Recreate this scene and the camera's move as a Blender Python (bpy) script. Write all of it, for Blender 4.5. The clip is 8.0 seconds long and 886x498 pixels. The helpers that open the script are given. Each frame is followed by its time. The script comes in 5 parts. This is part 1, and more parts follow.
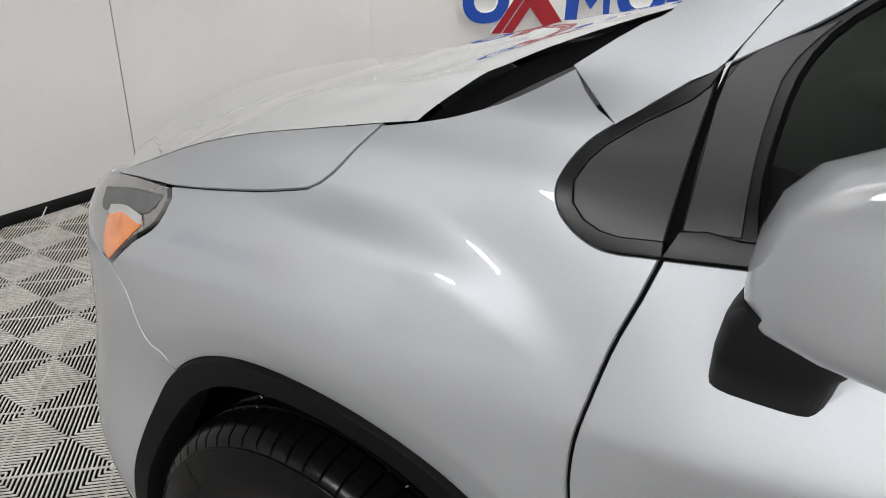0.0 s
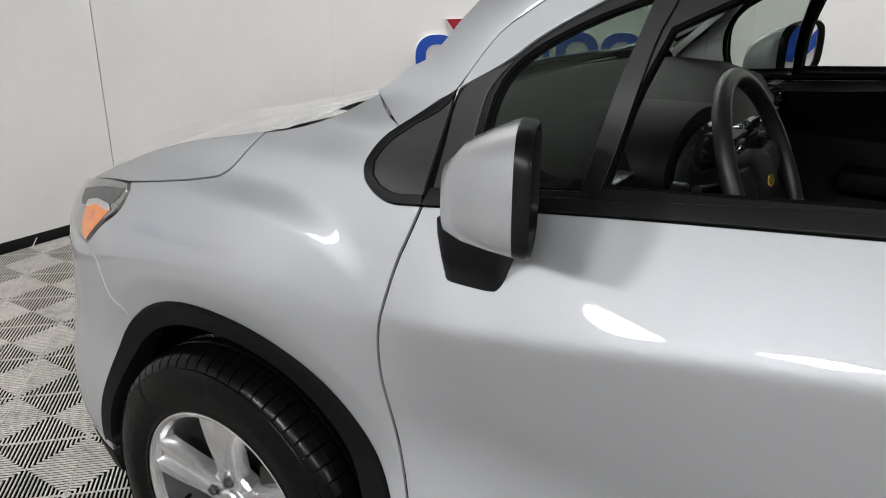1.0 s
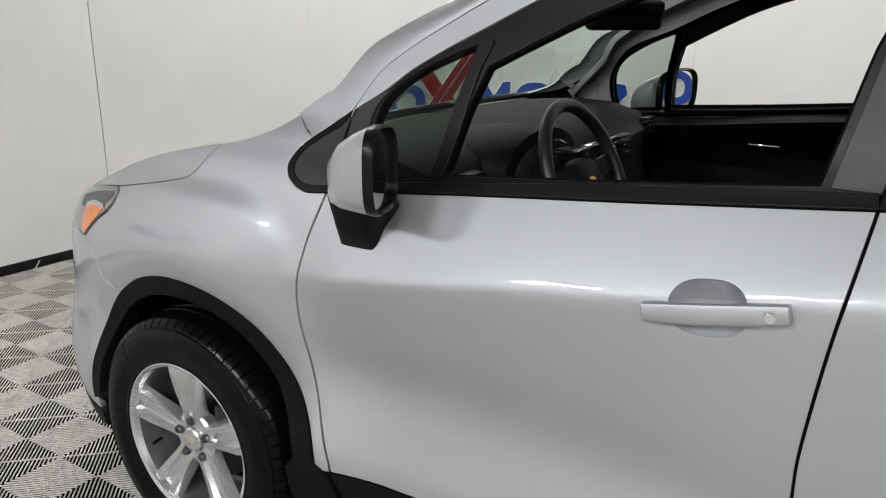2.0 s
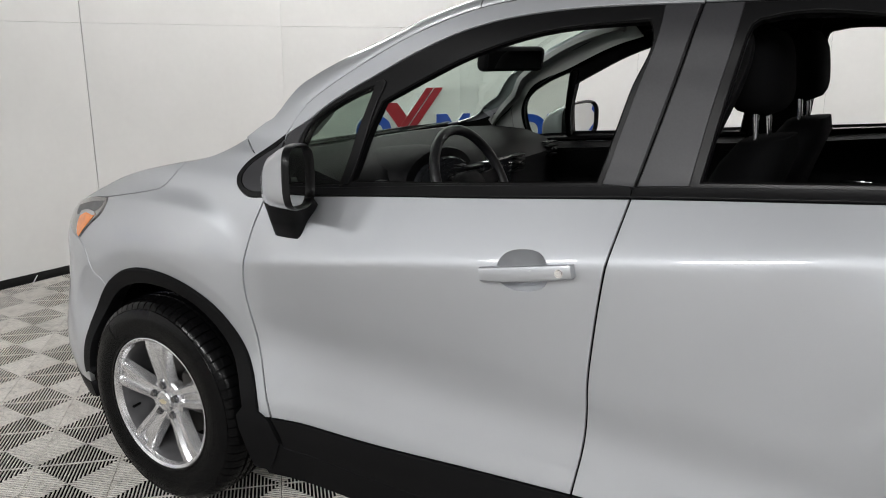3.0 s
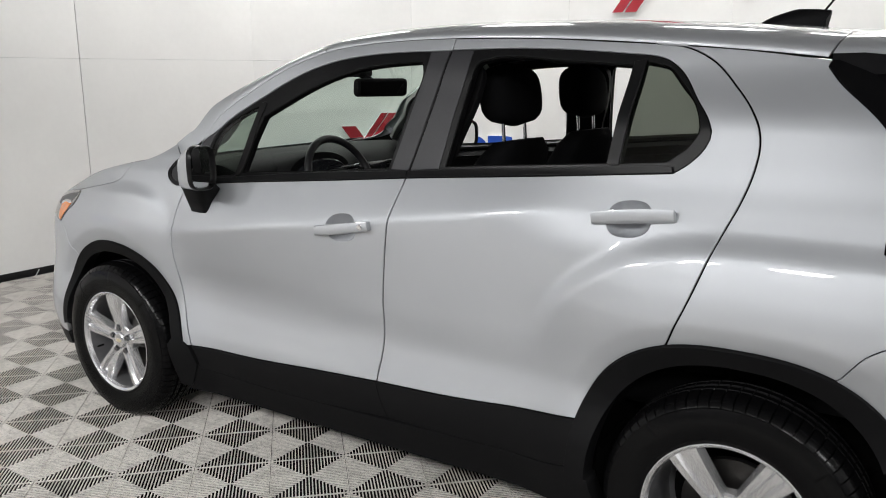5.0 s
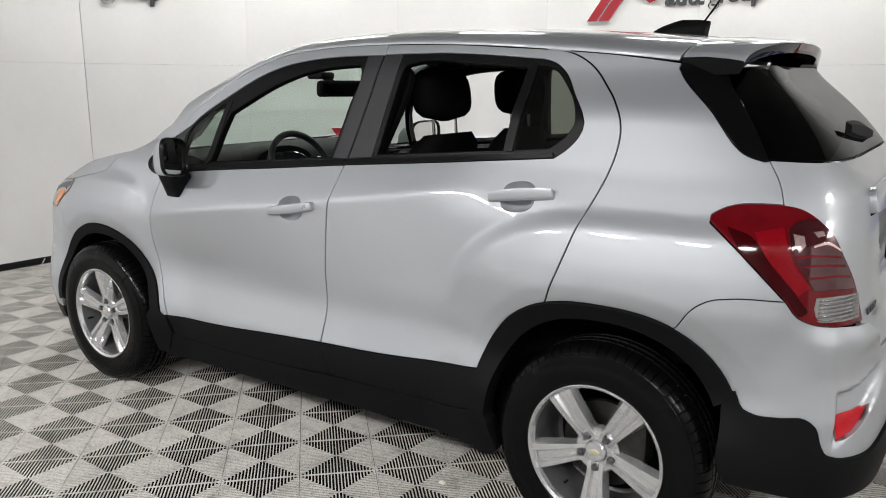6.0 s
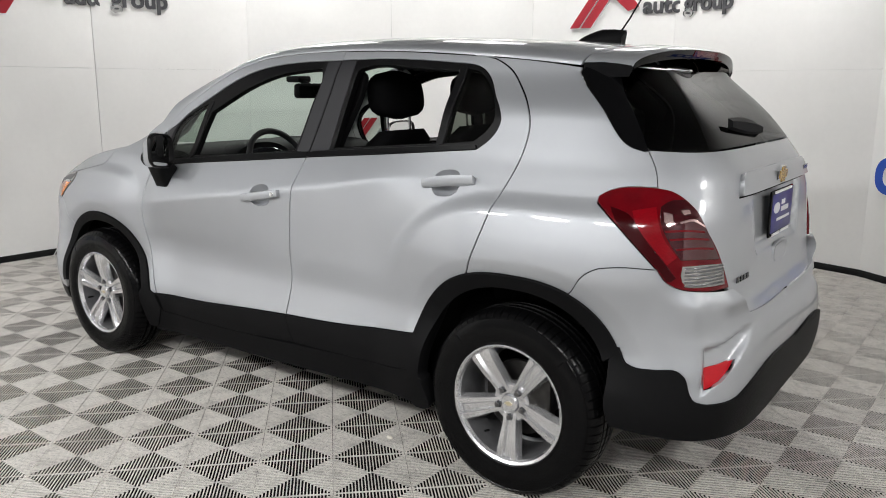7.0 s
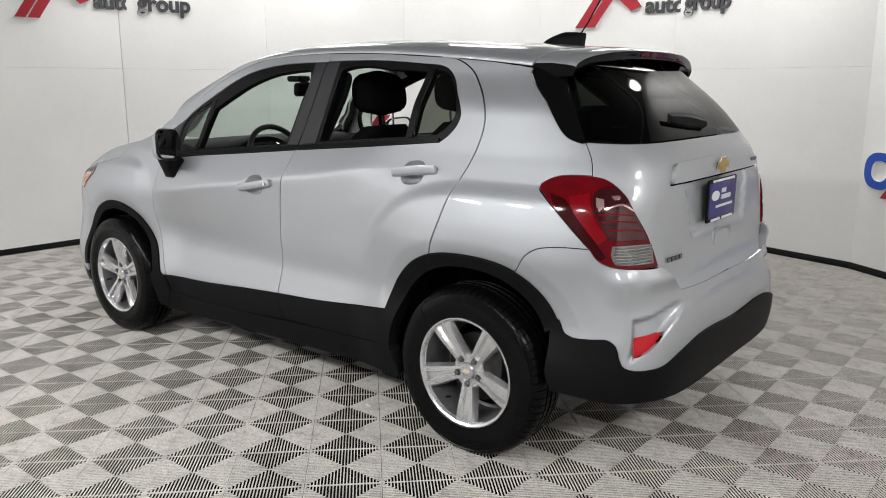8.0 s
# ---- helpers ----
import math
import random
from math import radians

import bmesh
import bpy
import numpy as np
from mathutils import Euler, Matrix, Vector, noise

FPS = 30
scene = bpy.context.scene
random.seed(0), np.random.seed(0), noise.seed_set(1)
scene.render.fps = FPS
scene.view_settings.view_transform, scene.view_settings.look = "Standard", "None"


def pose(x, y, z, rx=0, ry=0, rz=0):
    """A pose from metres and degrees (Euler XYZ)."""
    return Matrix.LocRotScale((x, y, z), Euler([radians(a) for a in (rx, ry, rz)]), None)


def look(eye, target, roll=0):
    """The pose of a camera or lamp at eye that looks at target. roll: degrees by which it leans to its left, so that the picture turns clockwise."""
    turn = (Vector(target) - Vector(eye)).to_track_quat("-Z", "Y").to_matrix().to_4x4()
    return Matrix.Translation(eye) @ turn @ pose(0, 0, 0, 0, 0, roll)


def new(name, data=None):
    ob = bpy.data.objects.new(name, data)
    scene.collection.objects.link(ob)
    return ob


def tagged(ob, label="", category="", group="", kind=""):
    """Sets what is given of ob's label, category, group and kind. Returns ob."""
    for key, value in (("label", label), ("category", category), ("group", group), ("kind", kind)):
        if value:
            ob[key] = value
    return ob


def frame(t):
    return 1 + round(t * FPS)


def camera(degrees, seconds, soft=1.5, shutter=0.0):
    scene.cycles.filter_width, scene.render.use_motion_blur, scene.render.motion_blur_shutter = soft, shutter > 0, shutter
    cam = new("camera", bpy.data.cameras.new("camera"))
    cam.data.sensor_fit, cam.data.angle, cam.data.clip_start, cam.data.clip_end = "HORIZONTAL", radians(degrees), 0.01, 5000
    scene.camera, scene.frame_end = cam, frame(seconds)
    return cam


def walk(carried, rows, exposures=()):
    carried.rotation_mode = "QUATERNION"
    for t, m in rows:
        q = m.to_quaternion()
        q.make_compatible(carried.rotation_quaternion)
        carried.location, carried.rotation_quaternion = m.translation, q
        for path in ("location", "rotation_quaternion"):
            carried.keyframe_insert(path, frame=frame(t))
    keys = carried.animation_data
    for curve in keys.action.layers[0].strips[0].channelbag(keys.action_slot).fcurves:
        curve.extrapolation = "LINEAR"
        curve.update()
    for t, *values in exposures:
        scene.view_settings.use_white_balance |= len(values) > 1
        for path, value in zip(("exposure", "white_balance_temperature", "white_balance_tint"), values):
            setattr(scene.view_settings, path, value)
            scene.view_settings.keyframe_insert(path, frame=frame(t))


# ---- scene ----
import mathutils
import mathutils.geometry

# World: x runs from the front axle (0) to the rear axle (2.555), the car's driver side faces -y, z is up.
cam = camera(58.77, 8.0, soft=1.0)
PATH = [
    (0.0, (0.633, -1.437, 1.359), (-0.879, 0.83, 0.103), 0.28),
    (0.5, (0.834, -1.576, 1.384), (-0.68, 0.737, 0.217), 0.09),
    (1.0, (1.082, -1.713, 1.406), (-0.443, 0.642, 0.346), 0.30),
    (1.5, (1.3, -1.855, 1.412), (-0.243, 0.532, 0.451), 0.43),
    (3.0, (1.999, -2.322, 1.46), (0.446, 0.13, 0.7), 0.19),
    (3.5, (2.221, -2.46, 1.481), (0.669, 0.001, 0.749), -0.09),
    (4.0, (2.453, -2.592, 1.48), (0.889, -0.127, 0.79), -0.01),
    (4.5, (2.698, -2.686, 1.478), (1.112, -0.228, 0.809), 0.00),
    (6.0, (3.433, -2.936, 1.454), (1.768, -0.522, 0.824), 0.21),
    (6.5, (3.649, -3.02, 1.441), (1.961, -0.618, 0.825), 0.26),
    (7.0, (3.901, -3.091, 1.443), (2.173, -0.716, 0.832), 0.26),
    (7.5, (4.095, -3.135, 1.447), (2.32, -0.797, 0.828), 0.08),
    (8.0, (4.306, -3.174, 1.448), (2.471, -0.883, 0.829), 0.05),
]
walk(cam, [(t, look(eye, target, roll)) for t, eye, target, roll in PATH])

# ---- light ----
world = bpy.data.worlds.new("room_dark")
scene.world = world
world.use_nodes = True
world.node_tree.nodes["Background"].inputs[0].default_value = (0.9, 0.95, 1.0, 1)
world.node_tree.nodes["Background"].inputs[1].default_value = 0.05
scene.view_settings.exposure = 0.0
CEILING = 3.3


def area_lamp(x, y, width, watts, warm):
    data = bpy.data.lights.new("ceiling_and_fill_lamp", "AREA")
    data.shape, data.size, data.energy, data.color = "DISK", width, watts, warm
    ob = new("ceiling_and_fill_lamp", data)
    ob.matrix_world = pose(x, y, CEILING - 0.075)
    return ob


# the last six are fill, added to brighten the rear floor and far walls
LAMPS = [(-1.0, -5.2, 126), (0.7, -5.2, 138), (2.4, -5.2, 98), (4.2, -5.1, 86), (6.4, -3.6, 100), (6.2, 0.0, 28), (-2.0, 0.9, 10), (-1.5, 2.2, 12), (-0.2, 3.0, 13), (1.4, 3.2, 12), (2.5, 3.3, 11)]
for lx, ly, watts in LAMPS:
    area_lamp(lx, ly, 0.84, watts, (1.0, 1.0, 1.0))


# ---- materials ----
def nodes_of(name):
    m = bpy.data.materials.new(name)
    m.use_nodes = True
    return m, m.node_tree, m.node_tree.nodes["Principled BSDF"]


def material(name, color, rough=0.5, metal=0.0, coat=0.0, coat_rough=0.03, spec=0.5, grain=0.0, grain_scale=60.0, stain=0.0, stain_scale=3.0, bump=0.0, bump_scale=200.0, tone=0.0, dirt=0.0, dirt_scale=9.0):
    """Colour with grain and stains at two scales, fine relief, and a per-object tone."""
    m, tree, b = nodes_of(name)
    b.inputs["Roughness"].default_value, b.inputs["Metallic"].default_value = rough, metal
    b.inputs["Coat Weight"].default_value, b.inputs["Coat Roughness"].default_value = coat, coat_rough
    b.inputs["Specular IOR Level"].default_value = spec
    b.inputs["Base Color"].default_value = (*color, 1)
    geo = tree.nodes.new("ShaderNodeTexCoord")
    src = None

    def noise_tex(scale, detail=3.0):
        n = tree.nodes.new("ShaderNodeTexNoise")
        n.inputs["Scale"].default_value, n.inputs["Detail"].default_value = scale, detail
        tree.links.new(geo.outputs["Object"], n.inputs["Vector"])
        return n.outputs["Fac"]

    def vary(fac, amount, source):
        r = tree.nodes.new("ShaderNodeMapRange")
        r.inputs["To Min"].default_value, r.inputs["To Max"].default_value = 1 - amount, 1 + amount
        r.inputs["From Min"].default_value, r.inputs["From Max"].default_value = 0.25, 0.75
        tree.links.new(fac, r.inputs["Value"])
        mix = tree.nodes.new("ShaderNodeVectorMath")
        mix.operation = "MULTIPLY"
        if source is None:
            mix.inputs[0].default_value = color
        else:
            tree.links.new(source, mix.inputs[0])
        tree.links.new(r.outputs["Result"], mix.inputs[1])
        return mix.outputs[0]

    if grain:
        src = vary(noise_tex(grain_scale), grain, src)
    if stain:
        src = vary(noise_tex(stain_scale, 5.0), stain, src)
    if dirt:
        place = tree.nodes.new("ShaderNodeNewGeometry")
        for k, low, high in ((1.0, .50, .66), (5.2, .54, .64)):
            n = tree.nodes.new("ShaderNodeTexNoise")
            n.inputs["Scale"].default_value, n.inputs["Detail"].default_value, n.inputs["Roughness"].default_value = dirt_scale * k, 8.0, 0.68
            tree.links.new(place.outputs["Position"], n.inputs["Vector"])
            r = tree.nodes.new("ShaderNodeMapRange")
            r.inputs["From Min"].default_value, r.inputs["From Max"].default_value = low, high
            r.inputs["To Min"].default_value, r.inputs["To Max"].default_value = 1.0 + dirt * 0.25, 1.0 - dirt
            tree.links.new(n.outputs["Fac"], r.inputs["Value"])
            mix = tree.nodes.new("ShaderNodeVectorMath")
            mix.operation = "MULTIPLY"
            mix.inputs[0].default_value = color
            if src is not None:
                tree.links.new(src, mix.inputs[0])
            tree.links.new(r.outputs["Result"], mix.inputs[1])
            src = mix.outputs[0]
    if tone:
        info = tree.nodes.new("ShaderNodeObjectInfo")
        src = vary(info.outputs["Random"], tone, src)
    if src is not None:
        tree.links.new(src, b.inputs["Base Color"])
    if bump:
        bp = tree.nodes.new("ShaderNodeBump")
        bp.inputs["Strength"].default_value, bp.inputs["Distance"].default_value = bump, 0.001
        tree.links.new(noise_tex(bump_scale, 2.0), bp.inputs["Height"])
        tree.links.new(bp.outputs["Normal"], b.inputs["Normal"])
    return m


def glass_sheet(name, tint, gloss=1.0):
    """A thin pane: tinted see-through, with mirror reflection that grows towards grazing."""
    m, tree, b = nodes_of(name)
    tree.nodes.remove(b)
    out = tree.nodes["Material Output"]
    clear, shine, mix, edge, power, scale = (tree.nodes.new(k) for k in ("ShaderNodeBsdfTransparent", "ShaderNodeBsdfGlossy", "ShaderNodeMixShader", "ShaderNodeLayerWeight", "ShaderNodeMath", "ShaderNodeMapRange"))
    clear.inputs[0].default_value = (*tint, 1)
    shine.inputs["Roughness"].default_value = 0.0
    shine.inputs["Color"].default_value = (gloss, gloss, gloss, 1)
    edge.inputs["Blend"].default_value = 0.5
    power.operation = "POWER"
    power.inputs[1].default_value = 5.0
    scale.inputs["To Min"].default_value = 0.045
    tree.links.new(edge.outputs["Facing"], power.inputs[0])
    tree.links.new(power.outputs[0], scale.inputs["Value"])
    tree.links.new(scale.outputs["Result"], mix.inputs[0])
    tree.links.new(clear.outputs[0], mix.inputs[1])
    tree.links.new(shine.outputs[0], mix.inputs[2])
    tree.links.new(mix.outputs[0], out.inputs[0])
    return m


def glowing(name, color, strength):
    m, tree, b = nodes_of(name)
    b.inputs["Base Color"].default_value = (*color, 1)
    b.inputs["Emission Color"].default_value, b.inputs["Emission Strength"].default_value = (*color, 1), strength
    return m


SILVER = material("silver_metallic_paint", (0.455, 0.470, 0.492), rough=0.54, metal=0.68, coat=1.0, coat_rough=0.025, grain=0.05, grain_scale=900, stain=0.015, stain_scale=4)
BLACKP = material("black_grained_plastic", (0.005, 0.005, 0.0054), rough=0.5, grain=0.15, grain_scale=300, bump=0.25, bump_scale=700, spec=0.09)
TRIM = material("satin_black_trim", (0.006, 0.006, 0.0064), rough=0.3, grain=0.08, grain_scale=120, spec=0.2)
APPL = material("grey_black_applique", (0.036, 0.036, 0.039), rough=0.36, grain=0.08, grain_scale=200, spec=0.3)
GLOSSB = material("gloss_black", (0.003, 0.003, 0.0034), rough=0.05, spec=0.16)
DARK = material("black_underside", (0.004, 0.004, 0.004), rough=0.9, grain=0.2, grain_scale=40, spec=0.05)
RUBBER = material("tyre_rubber", (0.0028, 0.0028, 0.003), rough=0.22, grain=0.2, grain_scale=80, bump=0.08, bump_scale=300, spec=0.13)
ALLOY = material("painted_alloy", (0.70, 0.70, 0.71), rough=0.27, metal=0.85, coat=0.7, grain=0.04, grain_scale=600)
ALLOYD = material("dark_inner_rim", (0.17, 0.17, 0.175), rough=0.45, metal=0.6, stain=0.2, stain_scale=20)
STEEL = material("brake_steel", (0.05, 0.048, 0.046), rough=0.45, metal=0.9, stain=0.25, stain_scale=30)
CHROME = material("bright_chrome", (0.75, 0.75, 0.76), rough=0.1, metal=1.0)
NUT = material("dark_chrome_nut", (0.22, 0.22, 0.23), rough=0.2, metal=1.0)
PALEGOLD = material("pale_gold_badge", (0.62, 0.55, 0.38), rough=0.3, metal=0.6)
GOLD = material("gold_badge", (0.75, 0.5, 0.12), rough=0.25, metal=0.7)
REDLENS = material("red_lamp_lens", (0.115, 0.0012, 0.004), rough=0.2, spec=0.12, coat=0.45, coat_rough=0.02, stain=0.2, stain_scale=14)
REDDARK = material("deep_red_lamp_lens", (0.035, 0.0006, 0.0015), rough=0.15, spec=0.12, coat=0.45)
REDLIT = material("bright_red_reflector", (0.20, 0.002, 0.006), rough=0.2, spec=0.12, coat=0.45, grain=0.25, grain_scale=260, bump=0.3, bump_scale=500)
REFLECT = material("bright_bumper_reflector", (0.50, 0.006, 0.014), rough=0.2, spec=0.2, coat=0.4, grain=0.2, grain_scale=260, bump=0.3, bump_scale=500)
SMOKE = material("smoky_red_chamber", (0.055, 0.004, 0.007), rough=0.12, metal=0.35, coat=0.8, coat_rough=0.02, stain=0.35, stain_scale=24)
FACET = material("bright_lamp_facet", (0.85, 0.62, 0.60), rough=0.12, metal=0.8, coat=1.0, grain=0.2, grain_scale=120)
CLEARL = material("clear_lamp_lens", (0.26, 0.25, 0.24), rough=0.15, metal=0.5, coat=1.0, stain=0.2, stain_scale=60)
AMBER = material("amber_lamp_lens", (0.75, 0.20, 0.015), rough=0.15, coat=1.0, stain=0.25, stain_scale=30)
FABRIC = material("black_seat_cloth", (0.006, 0.006, 0.0065), rough=0.95, grain=0.3, grain_scale=500, bump=0.3, bump_scale=800, spec=0.05)
DASH = material("black_dashboard_plastic", (0.006, 0.006, 0.0065), rough=0.6, grain=0.15, grain_scale=400, bump=0.25, bump_scale=900, spec=0.12)
DASHG = material("grey_pillar_trim", (0.40, 0.42, 0.40), rough=0.75, grain=0.1, grain_scale=300)
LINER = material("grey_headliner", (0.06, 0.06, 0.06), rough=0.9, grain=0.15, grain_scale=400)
LEATHER = material("black_wheel_leather", (0.014, 0.014, 0.015), rough=0.42, bump=0.35, bump_scale=600, grain=0.1, grain_scale=300)
MIRROR = material("mirror_glass", (0.9, 0.9, 0.9), rough=0.0, metal=1.0)
SCREEN = material("dark_screen_glass", (0.03, 0.032, 0.036), rough=0.08, coat=1.0)
GREEN = glass_sheet("green_tinted_glass", (0.62, 0.72, 0.66))
SIDEG = glass_sheet("side_glass", (0.50, 0.56, 0.51))
DEEPG = glass_sheet("dark_privacy_glass", (0.09, 0.10, 0.09), 0.5)
QUARG = glass_sheet("quarter_privacy_glass", (0.17, 0.19, 0.16))
PLATEB = material("blue_purple_plate", (0.03, 0.025, 0.16), rough=0.35, stain=0.3, stain_scale=12)
SCRAP = material("pale_crumpled_paper", (0.74, 0.70, 0.62), rough=0.8, grain=0.1, grain_scale=200, stain=0.1, stain_scale=60)
WHITEI = material("white_ink", (0.75, 0.75, 0.75), rough=0.5)
WALLM = material("white_wall_panel", (0.78, 0.775, 0.76), rough=0.55, grain=0.012, grain_scale=25, stain=0.05, stain_scale=1.4, bump=0.12, bump_scale=30, tone=0.012)
CEILM = material("dark_ceiling", (0.20, 0.20, 0.20), rough=0.9, grain=0.1, grain_scale=20, stain=0.1, stain_scale=1)
# for the unseen walls behind the camera, dark to keep bounced light down
BACKM = material("unseen_dark_grey_wall", (0.14, 0.14, 0.145), rough=0.85, grain=0.1, grain_scale=40, stain=0.1, stain_scale=1.5)
BASEM = material("black_rubber_baseboard", (0.005, 0.005, 0.005), rough=0.6, spec=0.12, stain=0.3, stain_scale=6)
TILEM = material("grey_floor_tile_plastic", (0.61, 0.584, 0.546), rough=0.5, grain=0.10, grain_scale=55, stain=0.16, stain_scale=7, tone=0.09, dirt=0.24, dirt_scale=6.0)
# tile plastic made darker: slot shade put into the colour, with blotchy dirt
SLOTSHADEM = material("shaded_dirty_tile_slot", (0.54, 0.515, 0.475), rough=0.8, grain=0.2, grain_scale=80, dirt=0.3, dirt_scale=12.0)
SUBM = material("dark_subfloor", (0.006, 0.006, 0.006), rough=0.9, stain=0.3, stain_scale=4, spec=0.05)
SIGNBL = material("blue_sign_face", (0.010, 0.07, 0.42), rough=0.35, stain=0.06, stain_scale=3)
SIGNRD = material("red_sign_face", (0.36, 0.010, 0.022), rough=0.35, stain=0.06, stain_scale=3)
SIGNWH = material("white_sign_edge", (0.82, 0.82, 0.82), rough=0.5, grain=0.03, grain_scale=50)
SIGNGR = material("dark_grey_sign_face", (0.05, 0.05, 0.055), rough=0.45, grain=0.05, grain_scale=50)
LAMPM = glowing("lamp_diffuser", (1.0, 0.985, 0.96), 6.0)
LAMPF = material("white_lamp_frame", (0.7, 0.7, 0.7), rough=0.4, grain=0.03, grain_scale=60)


# ---- building ----
def link_mesh(name, me, mat, parent=None, label=""):
    me.materials.append(mat)
    ob = new(name, me)
    ob.parent = parent
    if label:
        tagged(ob, label)
    return ob


def part(name, bm, mat, parent=None, label="", sharp=38, smooth_all=True):
    bmesh.ops.recalc_face_normals(bm, faces=bm.faces)
    lim = radians(sharp)
    for f in bm.faces:
        f.smooth = smooth_all
    for e in bm.edges:
        if len(e.link_faces) == 2 and e.calc_face_angle(0) > lim:
            e.smooth = False
    me = bpy.data.meshes.new(name)
    bm.to_mesh(me)
    bm.free()
    return link_mesh(name, me, mat, parent, label)


def block(bm, x0, x1, y0, y1, z0, z1, bevel=0.0, m=None, seg=2):
    made = bmesh.ops.create_cube(bm, size=1, matrix=pose((x0 + x1) / 2, (y0 + y1) / 2, (z0 + z1) / 2) @ Matrix.Diagonal((x1 - x0, y1 - y0, z1 - z0, 1)))["verts"]
    if bevel:
        edges = list({e for v in made for e in v.link_edges})
        out = bmesh.ops.bevel(bm, geom=edges, offset=bevel, segments=seg, affect="EDGES", profile=0.5)
        made = list(set(out["verts"]) | {v for v in made if v.is_valid})
    if m is not None:
        bmesh.ops.transform(bm, matrix=m, verts=made)
    return made


def rings(bm, loops, closed=True, caps=True):
    """Skin a row of equal loops of points."""
    rows = [[bm.verts.new(p) for p in lp] for lp in loops]
    n = len(rows[0])
    for a, b in zip(rows, rows[1:]):
        for i in range(n if closed else n - 1):
            j = (i + 1) % n
            bm.faces.new((a[i], a[j], b[j], b[i]))
    if caps and closed:
        bm.faces.new(rows[0][::-1])
        bm.faces.new(rows[-1])
    return rows


def lathe(bm, profile, steps, axis_at, turn=None, close=False):
    """Turn a profile of (radius, offset) pairs round the y axis through axis_at."""
    cx, cy, cz = axis_at
    loops = []
    for r, o in profile:
        loops.append([(cx + r * math.cos(2 * math.pi * k / steps), cy + o, cz + r * math.sin(2 * math.pi * k / steps)) for k in range(steps)])
    if close:
        loops.append(loops[0])
    rings(bm, loops, caps=False)
    bmesh.ops.remove_doubles(bm, verts=bm.verts, dist=1e-6)


def tube(bm, points, radius, sides=10, closed=False):
    pts = [Vector(p) for p in points]
    loops = []
    n = len(pts)
    up = Vector((0.123, 0.31, 0.94)).normalized()
    for i, p in enumerate(pts):
        a = pts[(i - 1) % n] if closed or i else pts[0]
        b = pts[(i + 1) % n] if closed or i < n - 1 else pts[-1]
        t = (b - a).normalized()
        s = t.cross(up).normalized()
        w = s.cross(t)
        loops.append([p + radius * (math.cos(2 * math.pi * k / sides) * s + math.sin(2 * math.pi * k / sides) * w) for k in range(sides)])
    if closed:
        loops.append(loops[0])
    rings(bm, loops, caps=not closed)
    if closed:
        bmesh.ops.remove_doubles(bm, verts=bm.verts, dist=1e-6)


def bend(points, step=0.02):
    """A smooth run through points (u, z)."""
    p = np.array(points, float)
    if len(p) < 3:
        n = max(2, int(np.linalg.norm(p[-1] - p[0]) / step) + 1)
        return [tuple(q) for q in p[0] + np.linspace(0, 1, n)[:, None] * (p[-1] - p[0])]
    d = np.maximum(np.linalg.norm(np.diff(p, axis=0), axis=1), 1e-6)
    t = np.concatenate(([0], np.cumsum(d)))
    n = max(3, int(t[-1] / step) + 1)
    s = np.linspace(0, t[-1], n)
    return list(zip(curve(t, p[:, 0])(s).tolist(), curve(t, p[:, 1])(s).tolist()))


def outline(*runs):
    """Join runs end to end; points that meet are merged."""
    out = []
    for r in runs:
        for p in r:
            if not out or math.dist(out[-1], p) > 0.0025:
                out.append(tuple(map(float, p)))
    if math.dist(out[0], out[-1]) < 0.0025:
        out.pop()
    return out


def shrink(loop, gap):
    p = np.array(loop)
    area = 0.5 * np.sum(p[:, 0] * np.roll(p[:, 1], -1) - np.roll(p[:, 0], -1) * p[:, 1])
    if area < 0:
        p = p[::-1]
    e = np.roll(p, -1, 0) - p
    n = np.stack((-e[:, 1], e[:, 0]), -1) / np.maximum(np.linalg.norm(e, axis=1), 1e-9)[:, None]
    m = np.roll(n, 1, 0)
    v = (n + m) / np.maximum(1 + (n * m).sum(1), 0.35)[:, None]
    return p + gap * v, v


def within(q, loop):
    p = np.array(loop)
    r = np.roll(p, -1, 0)
    x, y = q[:, 0][:, None], q[:, 1][:, None]
    cond = (p[:, 1] > y) != (r[:, 1] > y)
    xs = (r[:, 0] - p[:, 0]) * (y - p[:, 1]) / np.where(np.abs(r[:, 1] - p[:, 1]) < 1e-12, 1e-12, r[:, 1] - p[:, 1]) + p[:, 0]
    return (np.sum(cond & (x < xs), axis=1) % 2) == 1


def sheet_normals(surface, q):
    e = 0.003
    a = surface(q[:, 0] + e, q[:, 1]) - surface(q[:, 0] - e, q[:, 1])
    b = surface(q[:, 0], q[:, 1] + e) - surface(q[:, 0], q[:, 1] - e)
    n = np.cross(a, b)
    return n / np.maximum(np.linalg.norm(n, axis=1), 1e-9)[:, None]


